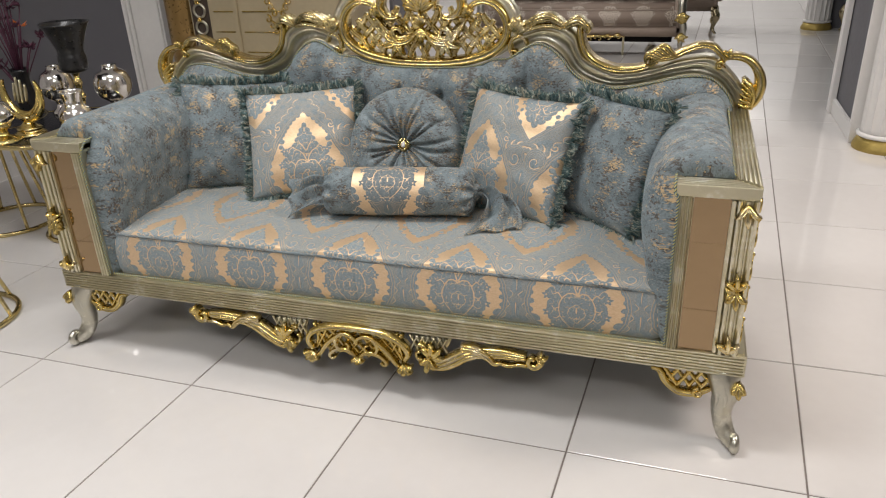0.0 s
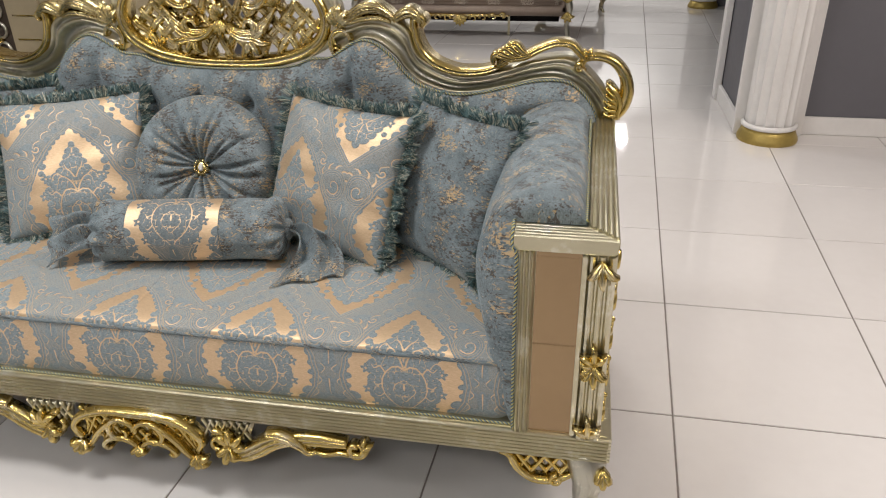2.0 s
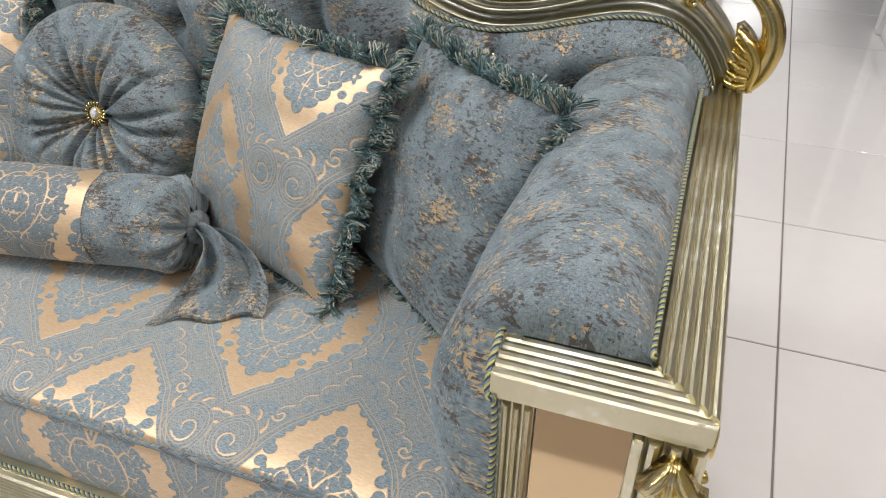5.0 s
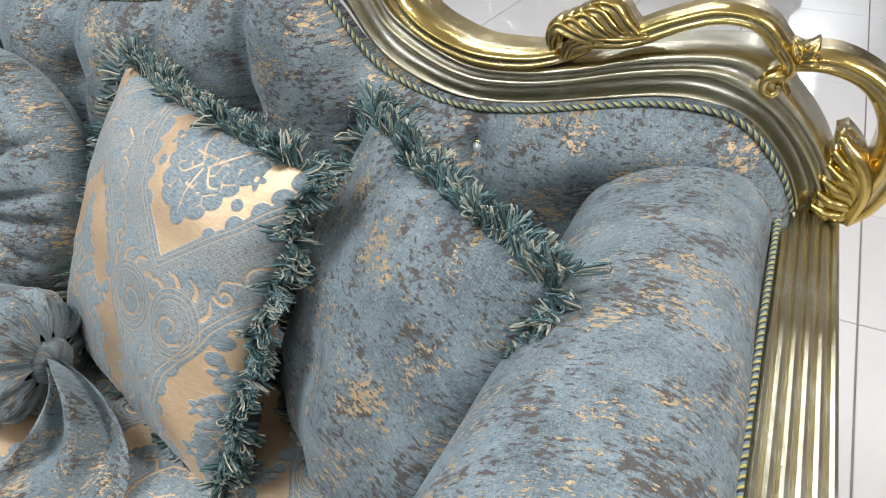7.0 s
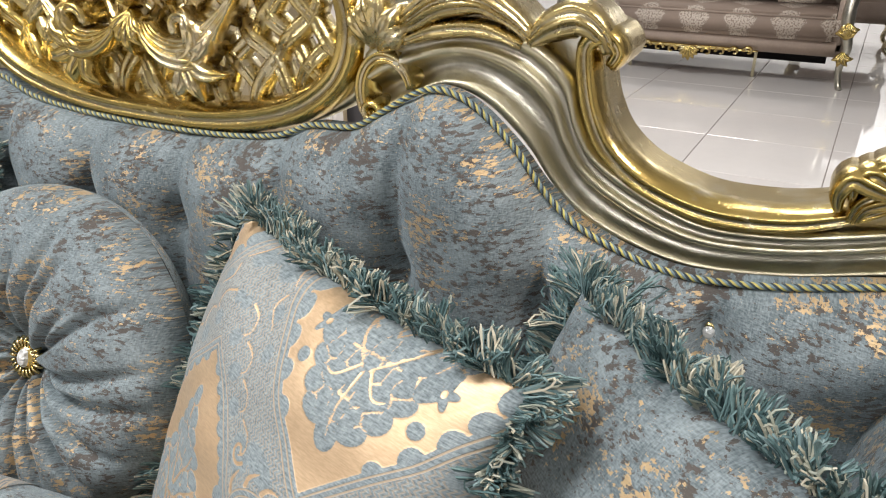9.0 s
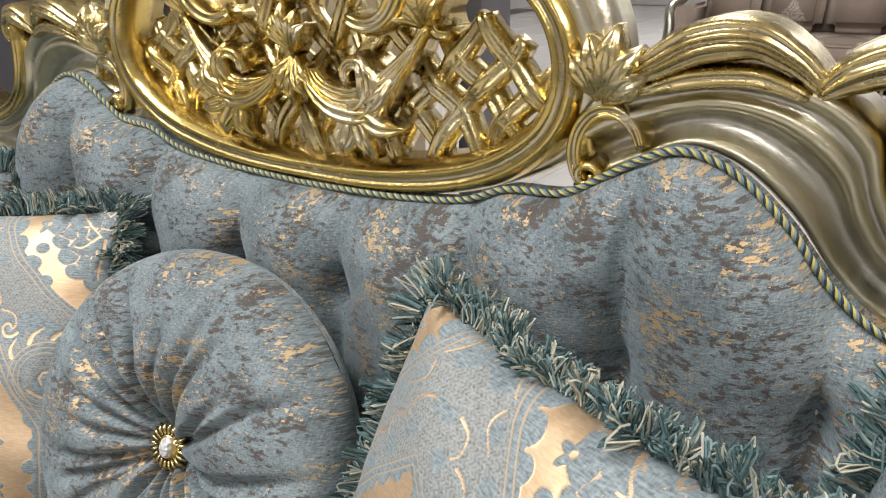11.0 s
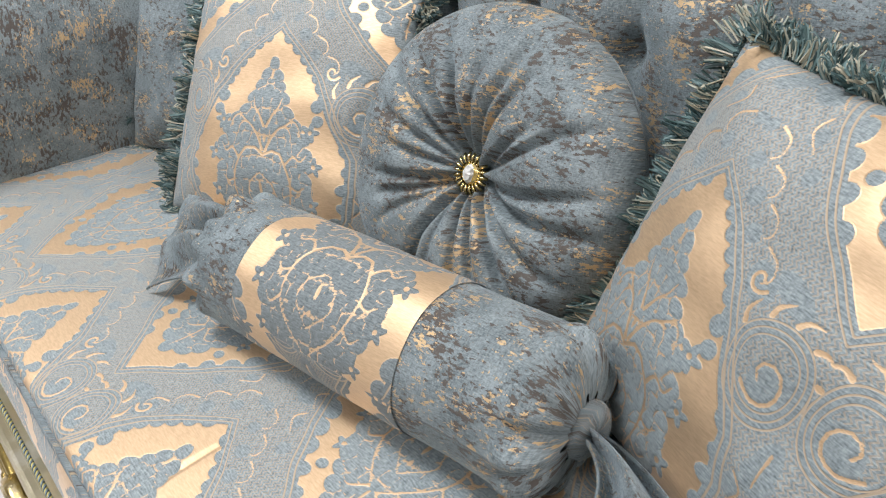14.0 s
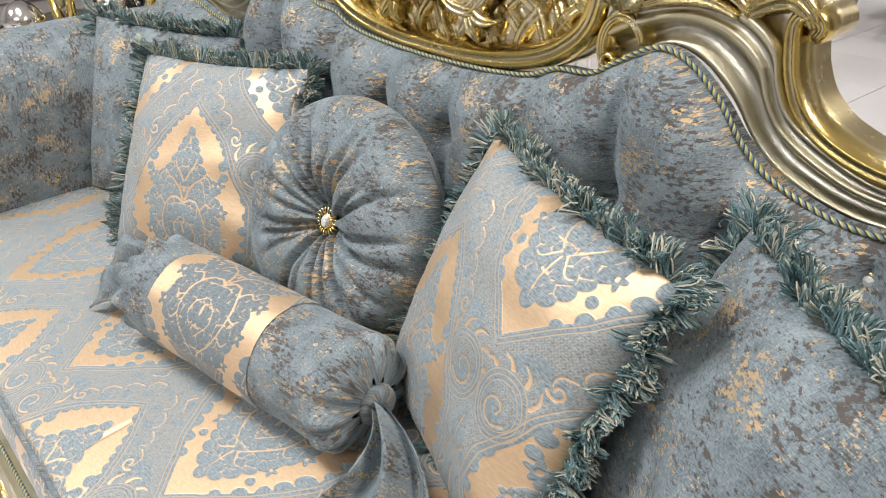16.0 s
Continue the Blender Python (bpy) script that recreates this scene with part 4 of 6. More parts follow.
    ch += [carve([(0.345, 0.985), (0.375, 1.002), (0.405, 1.018), (0.44, 1.022), (0.468, 1.008), (0.490, 0.990), (0.505, 0.992)], [0.007, 0.013, 0.016, 0.016, 0.012, 0.008, 0.004], FY - 0.020, 0.018, 4, 40, 0.05, [0, 0.004, 0.010, 0.012, 0.006, 0.0, 0.0]),
           carve([(0.485, 0.986), (0.505, 1.002), (0.530, 1.010), (0.550, 0.998), (0.557, 0.983)], [0.006, 0.014, 0.017, 0.012, 0.006], FY - 0.02, 0.018, 3, 30, 0.05),
           carve([(0.36, 0.978), (0.40, 0.992), (0.445, 0.996), (0.48, 0.984)], [0.004, 0.009, 0.009, 0.004], FY - 0.026, 0.012, 2, 24, 0.03)]
    carved("shoulder_leaf", mirrored(ch, s), PALE_GOLD, sofa, "gilded leaf crest along the shoulder")
    # small open loop beside the crest
    ring = smooth_line([(0.336 + 0.028 * math.cos(w), 0.925 + 0.036 * math.sin(w)) for w in np.linspace(0.2, 5.4, 14)], 40)
    ch = [carve(list(map(tuple, ring)), [0.006, 0.010, 0.010, 0.006], FY - 0.012, 0.016, 2, 44, 0.04), carve(spiral(0.322, 0.905, 0.012, 0.003, 0, 400), [0.006, 0.004], FY - 0.02, 0.012, 1, 24)]
    carved("crest_loop", mirrored(ch, s), GOLD, sofa, "gilded open loop")
    # crest volutes, scrolls and leaves
    ch = [carve(spiral(0.10, 1.06, 0.052, 0.04, 200, -120, 20), [0.006, 0.014, 0.015, 0.013, 0.008], FY - 0.03, 0.02, 2, 44, 0.03),
          carve(spiral(0.082, 0.967, 0.038, 0.008, -160, 190, 20), [0.004, 0.012, 0.013, 0.010, 0.006], FY - 0.03, 0.018, 2, 44, 0.03)]
    for k in range(4):
        t = k / 3
        ch.append(carve([(0.165 - 0.012 * k, 1.02 - 0.018 * k), (0.135 - 0.01 * k, 0.985 - 0.016 * k), (0.09 - 0.01 * k, 0.955 - 0.006 * k), (0.045 - 0.006 * k, 0.957), (0.02, 0.975)], [0.003, 0.009, 0.012, 0.009, 0.003], FY - 0.024 - 0.003 * k, 0.016, 2, 26, 0.02))
    ch += fan(0.075, 0.945, -30, 0.07, 0.013, FY - 0.024, 90, 5, 0.5, 0.014) + fan(0.16, 1.02, 100, 0.05, 0.012, FY - 0.02, 80, 4, 0.3)
    carved("crest_scroll", mirrored(ch, s), GOLD, sofa, "gilded C-scrolls and shell leaves")
HALF = [(0.12, 0.872), (0.215, 0.893), (0.275, 0.93), (0.297, 0.975), (0.29, 1.02), (0.262, 1.055), (0.222, 1.07), (0.185, 1.062), (0.163, 1.038), (0.168, 1.015), (0.182, 1.012)]
WIDE = [0.016, 0.017, 0.018, 0.018, 0.018, 0.017, 0.015, 0.013, 0.011, 0.010, 0.006]
link("crest_ring", *carve([(-x, z) for x, z in HALF[::-1]] + [(0, 0.866)] + HALF, WIDE[::-1] + [0.015] + WIDE, FY - 0.014, 0.022, 2, 220, 0.045), GOLD, sofa, "gilded oval frame of the crest")
RIM = [(x * 1.07, 0.955 + (z - 0.955) * 1.16) for x, z in HALF[1:8]]
for s in (-1, 1):
    link("crest_rim", *join(mirrored([carve(RIM, [0.006, 0.012, 0.017, 0.019, 0.018, 0.014, 0.008], FY - 0.006, 0.014, 2, 90, 0.045)], s)), SILVER, sofa, "champagne outer moulding of the crest")
lat = []
for k in range(-8, 9):
    for d in (-1, 1):
        pts = []
        for t in np.linspace(-1, 1, 61):
            x, z = k * 0.052 + 0.074 * t * d + 0.008 * math.sin(t * 4.2) * d, 0.965 + 0.1 * t
            if (x / 0.285) ** 2 + ((z - 0.965) / 0.094) ** 2 < 1:
                pts.append((x, z))
        if len(pts) > 12:
            weave = [0.005 * math.cos(math.pi * ((p[0] - k * 0.052) / 0.026 * d) + math.pi * (k % 2)) * d for p in pts[::3]]
            lat.append(carve(pts[::3], [0.009, 0.0125, 0.0115, 0.0125, 0.009], FY + 0.002, 0.010, 2, 26, 0.012, weave))
crest_lattice = link("crest_lattice", *lat[0], GOLD, sofa, "gilded pierced lattice of the crest")
for c in lat[1:]:
    link("strip", *c, PALE_GOLD, crest_lattice)
ch = fan(0, 1.04, 90, 0.085, 0.016, FY - 0.026, 110, 7, 0.15, 0.016) + fan(0, 0.99, 90, 0.05, 0.010, FY - 0.022, 70, 5, 0.1) + fan(0, 0.985, -90, 0.05, 0.010, FY - 0.02, 80, 5, 0.1)
carved("crest_shell", ch, GOLD, sofa, "gilded shell at the top of the crest")

# tufted back
xs = np.linspace(-1.03, 1.03, 330)
n = 56
verts, uv = [], []


def pleat(x):
    if abs(x) < 0.675:
        return abs(math.cos(math.pi * x / 0.15)) ** 0.45
    t = min(1.0, (abs(x) - 0.675) / 0.3)
    return max(0.0, math.sin(math.pi * (t * 0.9 + 0.02))) ** 0.5


for x in xs:
    top = low_at(x) + 0.006
    for j in range(n):
        t = j / (n - 1)
        z = 0.40 + (top - 0.40) * t
        near_top = min(1.0, (top - z) / 0.085)
        puff = 0.012 + 0.082 * math.sqrt(max(0.0, 1 - (1 - near_top) ** 2))
        y = FY - 0.004 - puff * (0.55 + 0.45 * pleat(x)) * (1.0 if near_top < 1 else 1.0) - 0.10 * max(0, 0.76 - z) * 0.6
        for k in range(-5, 5):
            bx = 0.075 + 0.15 * k
            r2 = (x - bx) ** 2 + (z - 0.757) ** 2
            if r2 < 0.01:
                y += 0.02 * math.exp(-r2 / 0.0005)
        side = min(1.0, max(0.0, (abs(x) - 0.70) / 0.16))
        down = min(1.0, max(0.0, (top - z - 0.03) / 0.10))
        y += 0.055 * side * side * (3 - 2 * side) * down * down * (3 - 2 * down)
        y -= 0.004 * noise.noise((x * 8, z * 8, 7.0))
        verts.append((x, min(y, FY + 0.01), z))
        uv.append((x * 1.04 + 3.0, z * 1.1))
link("tufted_back", verts, grid_faces(len(xs), n, flip=True), CHENILLE, sofa, "deep-buttoned back in blue-grey chenille with gold flecks", uv)
part("back_board", box(-1.0, 0.765, 0.3, 1.0, 0.785, 0.80, 0.003), SILVER, sofa)
cl = [(x, FY - 0.034, z + 0.005) for x, z in low_line]
cord_line = [(-p[0], p[1], p[2]) for p in cl[:0:-4]] + [cl[0]] + cl[4::4]
cord("back_cord", cord_line, 0.0031, sofa, "twisted blue and yellow cord along the back")


def dome(r, h, n=14, m=4, z0=0.0):
    vs, fs = [], []
    for i in range(m + 1):
        w = math.pi / 2 * i / m
        for k in range(n):
            a = 2 * math.pi * k / n
            vs.append((r * math.cos(w) * math.cos(a), r * math.cos(w) * math.sin(a), z0 + h * math.sin(w)))
    fs = grid_faces(m + 1, n, False, True)
    return vs, fs


CRYSTAL, cnt, cb = material("crystal")
cb.inputs["Base Color"].default_value, cb.inputs["Roughness"].default_value, cb.inputs["Metallic"].default_value = (0.85, 0.85, 0.83, 1), 0.2, 0.2
bump(cnt, cb, noise_of(cnt, node(cnt, "ShaderNodeTexCoord").outputs["Object"], 300, 1), 0.8, 0.003)
for k in range(-5, 5):
    bx = 0.075 + 0.15 * k
    m = pose(bx, FY - 0.0425, 0.757, 90, 0, 0)
    v, f = dome(0.0095, 0.003)
    b1 = link("back_button", [m @ Vector(q) for q in v], f, BRASS, sofa, "brass button with a clear stone")
    v, f = dome(0.0066, 0.0025, 10, 3, 0.0022)
    link("stone", [m @ Vector(q) for q in v], f, CRYSTAL, b1)

# ---------------------------------------------------------------- cushions on the sofa


def frame_of(tl, tr, bl):
    tl, tr, bl = Vector(tl), Vector(tr), Vector(bl)
    x = (tr - tl).normalized()
    up = tl - bl
    y = (up - x * up.dot(x)).normalized()
    z = x.cross(y)
    c = (tr + bl) / 2
    return Matrix(((x.x, y.x, z.x, c.x), (x.y, y.y, z.y, c.y), (x.z, y.z, z.z, c.z), (0, 0, 0, 1))), (tr - tl).length / 2, up.dot(y) / 2


def edge_at(a, b, w):
    """The pillow's outline at w in 0..4 (sides in turn), with its outward way."""
    side, t = int(w) % 4, (w % 1) * 2 - 1
    bow = 0.055 * (1 - t * t)
    return [((a * t, -b * (1 - bow)), (0, -1)), ((a * (1 - bow), b * t), (1, 0)), ((-a * t, b * (1 - bow)), (0, 1)), ((-a * (1 - bow), -b * t), (-1, 0))][side]


def fringe_mesh(a, b, m, seed, per_side=150, strands=7, length=0.027):
    """Looped threads round a pillow's edge, in bundles that lie side by side and lean together."""
    rng = np.random.RandomState(seed)
    verts, faces = [], []
    ts = np.linspace(0, 1, 7)
    for side in range(4):
        for k in range(per_side):
            w0 = side + (k + rng.rand()) / per_side
            (x, y), o = edge_at(a, b, min(w0, side + 0.9999))
            t = (w0 % 1) * 2 - 1
            corner = max(0, abs(t) - 0.88) / 0.12
            clump = math.sin(w0 * 61 + seed) * 0.5 + math.sin(w0 * 37 + 2 * seed) * 0.5
            turn_ = corner * 0.8 * (1 if t > 0 else -1)
            ang0 = math.atan2(o[1], o[0]) + turn_ + clump * 0.4 + rng.normal() * 0.30
            tilt0 = rng.normal() * 0.45 + 0.35 * math.sin(w0 * 23 + seed) + 0.12
            le0 = length * (0.55 if side == 0 else 1.0) * (0.72 + 0.5 * rng.rand()) * (1 + 0.12 * clump) * (1 + 0.35 * corner)
            roll_, curl = rng.rand() * 3.14, rng.normal() * 0.010
            for q_ in range(strands):
                ang, tilt = ang0 + rng.normal() * 0.09, tilt0 + rng.normal() * 0.09
                le = le0 * (0.86 + 0.22 * rng.rand())
                d = np.array([math.cos(ang) * math.cos(tilt), math.sin(ang) * math.cos(tilt), math.sin(tilt)])
                side_way = np.array([-math.sin(ang), math.cos(ang), 0.0])
                up_way = np.cross(d, side_way)
                flat_way = side_way * math.cos(roll_) + up_way * math.sin(roll_)
                loop = 0.0022 + 0.0022 * rng.rand()
                off = (q_ - strands / 2) * 0.0011
                base = np.array([x, y, rng.normal() * 0.003]) + np.array([-o[1], o[0], 0.0]) * off
                P = base + np.outer(np.sin(np.pi * ts * (0.72 if q_ == 0 else 0.97)), d) * le + np.outer((ts - 0.5) * 2 * loop, flat_way) + np.outer(np.sin(ts * 3.1) ** 2 * curl, up_way) + np.outer(np.sin(ts * 7 + k) * 0.0016, side_way)
                T = np.gradient(P, axis=0)
                T /= np.linalg.norm(T, axis=1)[:, None] + 1e-9
                n1 = np.cross(T, (0.31, 0.52, 0.8))
                n1 /= np.linalg.norm(n1, axis=1)[:, None] + 1e-9
                n2 = np.cross(T, n1)
                k0 = len(verts)
                ring = [(0.00088 * math.cos(2.094 * q), 0.00088 * math.sin(2.094 * q)) for q in range(3)]
                verts.extend((P[:, None, :] + np.stack([c * n1 + s_ * n2 for c, s_ in ring], 1)).reshape(-1, 3))
                faces += [tuple(k0 + j for j in f) for f in STRAND]
    V = np.array(verts)
    M = np.array(m)
    V = V @ M[:3, :3].T + M[:3, 3]
    V[:, 2] = np.maximum(V[:, 2], 0.452 + 0.004 * np.sin(V[:, 0] * 300) * np.sin(V[:, 1] * 270))
    return V, faces


STRAND = grid_faces(7, 3, False, True)


def pillow(tl, tr, bl, mat, thick, seed, label, creases=0.004, repeat=None):
    m, a, b = frame_of(tl, tr, bl)
    c = m.translation.copy()
    ob = thing("throw_pillow", c.x, c.y, c.z - b * 0.9, label, "pillow", "throw pillows on the sofa")
    inv = Matrix.Translation(-ob.matrix_basis.translation) @ m
    low = 0.452 - ob.matrix_basis.translation.z
    shell, faces, uv = [], [], []
    for face, n in ((1, 240 if repeat else 90), (-1, 40)):
        k0 = len(shell)
        lin = np.linspace(-1, 1, n)
        us = 0.4 * np.sin(lin * math.pi / 2) + 0.6 * lin if face > 0 else np.sin(lin * math.pi / 2)
        for u in us:
            for v in us:
                x, y = a * u * (1 - 0.055 * (1 - v * v)), b * v * (1 - 0.055 * (1 - u * u))
                h = thick * ((1 - abs(u) ** 2.4) * (1 - abs(v) ** 2.4)) ** 0.52
                edge = max(abs(u), abs(v))
                h += creases * noise.noise((x * 13 + seed * 5, y * 13, face)) * (1 - edge ** 4) * 2.0
                rad = math.atan2(v, u)
                h += creases * 1.3 * math.sin(rad * 11 + seed) * max(0, edge - 0.45) * (1 - edge) * 4 * (abs(u * v)) ** 0.5
                # puckers that run in from the sewn edge
                along, inward = (y, 1 - abs(u)) if abs(u) > abs(v) else (x, 1 - abs(v))
                h += creases * 0.55 * noise.noise((along * 46 + seed * 3, inward * 5, seed)) * math.exp(-inward * 7) * min(1.0, inward * 18)
                p = inv @ Vector((x, y, face * h))
                p.z = max(p.z, low)
                shell.append(p)
                uv.append((x, y) if face > 0 else (x + 0.4, y + 0.3))
        faces += [tuple(k0 + i for i in f) for f in grid_faces(n, n, flip=face < 0)]
    link("cover", shell, faces, mat, ob, "", uv, True, damask_at(uv, *repeat) if repeat else None)
    V2, F2 = fringe_mesh(a, b, m, seed)
    fr = link("fringe", V2 - np.array(ob.matrix_basis.translation), F2, FRINGE, ob, "looped teal and cream thread fringe", None, False)
    tagged(fr, "", "", "", "stuff")
    return ob


pillow((-0.85, 0.50, 0.818), (-0.50, 0.655, 0.803), (-0.83, 0.385, 0.455), CHENILLE, 0.07, 1, "square blue-grey chenille pillow with fringe, leaning in the sofa corner", 0.006)
pillow((-0.583, 0.492, 0.787), (-0.225, 0.635, 0.80), (-0.52, 0.325, 0.462), DAMASK, 0.068, 2, "square gold and blue damask pillow with teal fringe", 0.005, (0.013, 0.09))
pillow((0.218, 0.624, 0.81), (0.583, 0.479, 0.804), (0.165, 0.475, 0.462), DAMASK, 0.07, 3, "square gold and blue damask pillow with teal fringe", 0.005, (-0.085, 0.09))
pillow((0.558, 0.642, 0.805), (0.832, 0.418, 0.806), (0.505, 0.50, 0.455), CHENILLE, 0.068, 4, "square blue-grey chenille pillow with fringe, pressed against the arm", 0.007)

# round pleated pillow with a jewelled button
nrm = Vector((0.10, -0.93, 0.34)).normalized()
xax = Vector((0, 0, 1)).cross(nrm).normalized() * -1
yax = nrm.cross(xax)
if yax.z < 0:
    xax, yax = -xax, -yax
BTN = Vector((-0.007, 0.499, 0.636))
RC = BTN - nrm * 0.03
round_m = Matrix(((xax.x, yax.x, nrm.x, RC.x), (xax.y, yax.y, nrm.y, RC.y), (xax.z, yax.z, nrm.z, RC.z), (0, 0, 0, 1)))
rp = thing("round_pillow", RC.x, RC.y, 0.455, "round pleated blue-grey chenille pillow with a jewelled brass button", "pillow", "throw pillows on the sofa")
inv = Matrix.Translation(-rp.matrix_basis.translation)
rng = np.random.RandomState(5)
PL = np.sort((np.arange(21) + rng.rand(21) * 0.7) / 21 * 2 * math.pi)
PD = 0.55 + 0.6 * rng.rand(21)
PE = 0.62 + 0.42 * rng.rand(21)
R, NA, NR = 0.193, 400, 40
verts, uv, faces = [], [], []
for i in range(NR):
    t = i / (NR - 1)
    w = t * math.pi * 0.5
    for k in range(NA):
        th = 2 * math.pi * k / NA
        if t < 0.62:
            r = R * 0.86 * t / 0.62
        else:
            r = R * (0.86 + 0.14 * math.sin((t - 0.62) / 0.38 * math.pi / 2))
        q = r / R
        h = 0.074 * max(0.0, 1 - q ** 5) ** 0.5 * (0.42 + 0.58 * min(1, q / 0.42) ** 0.7)
        dip = 0.0
        for a0, dd, ee in zip(PL, PD, PE):
            da = (th - a0 + math.pi) % (2 * math.pi) - math.pi
            wdt = 0.0028 + 0.0068 * q
            e = (da * r + 0.012 * math.sin(q * 5 + a0 * 3) * q) / wdt
            if abs(e) < 4:
                dip += dd * math.exp(-e * e) * max(0.0, 1 - (q / ee) ** 2.5)
        h -= min(dip, 1.3) * 0.024 * min(1, q / 0.12)
        h += 0.003 * noise.noise((r * math.cos(th) * 18, r * math.sin(th) * 18, 2))
        verts.append(inv @ round_m @ Vector((r * math.cos(th), r * math.sin(th), h)))
        uv.append((r * math.cos(th) + 5, r * math.sin(th) + 2))
base = len(verts)
for i in range(8):
    t = i / 7
    for k in range(NA):
        th = 2 * math.pi * k / NA
        r = R * math.cos(t * 1.2)
        verts.append(inv @ round_m @ Vector((r * math.cos(th), r * math.sin(th), -0.065 * math.sin(t * 1.5) - 0.001)))
        uv.append((th * R, 3 + t * 0.1))
faces = grid_faces(NR, NA, False, True) + [tuple(base + i for i in f) for f in grid_faces(8, NA, False, True)]
verts = [Vector((v.x, v.y, max(v.z, 0.0))) for v in verts]
link("cover", verts, faces, CHENILLE, rp, "", uv)
bm_ = round_m @ pose(0, 0, 0.033)
ch = [dome(0.017, 0.008, 20, 4)]
for k in range(20):
    a = 2 * math.pi * k / 20
    ch.append(tube([(0.013 * math.cos(a), 0.013 * math.sin(a), 0.006), (0.019 * math.cos(a), 0.019 * math.sin(a), 0.006), (0.0245 * math.cos(a), 0.0245 * math.sin(a), 0.002)], [0.0012, 0.0022, 0.0026, 0.0018], 6))
v, f = join(ch)
jb = link("button", [inv @ bm_ @ Vector(q) for q in v], f, BRASS, rp, "rayed brass button")
v, f = dome(0.010, 0.007, 8, 2, 0.006)
link("stone", [inv @ bm_ @ Vector((q[0] * 0.8, q[1] * 1.15, q[2])) for q in v], f, CRYSTAL, jb, "clear cut stone", None, False)

# bolster with knotted ends
KL, KR = Vector((-0.202, 0.284, 0.533)), Vector((0.277, 0.360, 0.538))
bo = thing("bolster", 0.03, 0.31, 0.455, "blue-grey chenille bolster with a damask band and knotted ends", "pillow", "throw pillows on the sofa")
binv = Matrix.Translation(-bo.matrix_basis.translation)
ax = (KR - KL).normalized()
fw = Vector((0, 0, 1)).cross(ax).normalized()
upv = ax.cross(fw)
LEN = (KR - KL).length
BR = 0.0785


def roll(name, s0, s1, radius, mat, label, u0, gather=0.0, na=96, ns=54, repeat=None):
    verts, uv = [], []
    for i in range(ns):
        t = i / (ns - 1)
        s = s0 + (s1 - s0) * (0.5 - 0.5 * math.cos(t * math.pi))
        e = min(s, LEN - s)
        q = min(1.0, max(0.0, e) / 0.045)
        r = radius * (0.20 + 0.80 * math.sqrt(max(0, 1 - (1 - q) ** 2.2)))
        for k in range(na):
            th = 2 * math.pi * k / na
            fold = gather * (1 - q) ** 0.8 * (0.022 * abs(math.sin(th * 4.5 + 1)) + 0.009 * math.sin(th * 13) - 0.006) if q < 1 else 0
            rr = r + fold + 0.0022 * noise.noise((s * 14, math.cos(th) * 2, math.sin(th) * 2)) - 0.006 * math.exp(-((math.sin(th) + 1) / 0.2) ** 2)
            p = KL + ax * s + fw * (-math.cos(th) * rr) + upv * (math.sin(th) * rr)
            verts.append(binv @ p)
            uv.append((s - u0, th * radius if mat is not CHENILLE else th * radius + 7))
    return link(name, verts, grid_faces(ns, na, False, True), mat, bo, label, uv, True, damask_at(uv, *repeat) if repeat else None)


roll("roll", 0.0, LEN, BR, CHENILLE, "", -4.0, 1.0, 180, 110)
roll("band", 0.105, 0.335, BR + 0.0012, DAMASK_SHADED, "gold and blue damask band, its blue darkened for the pile's shade", 0.220, 0.0, 260, 130, (0.0, 0.285))


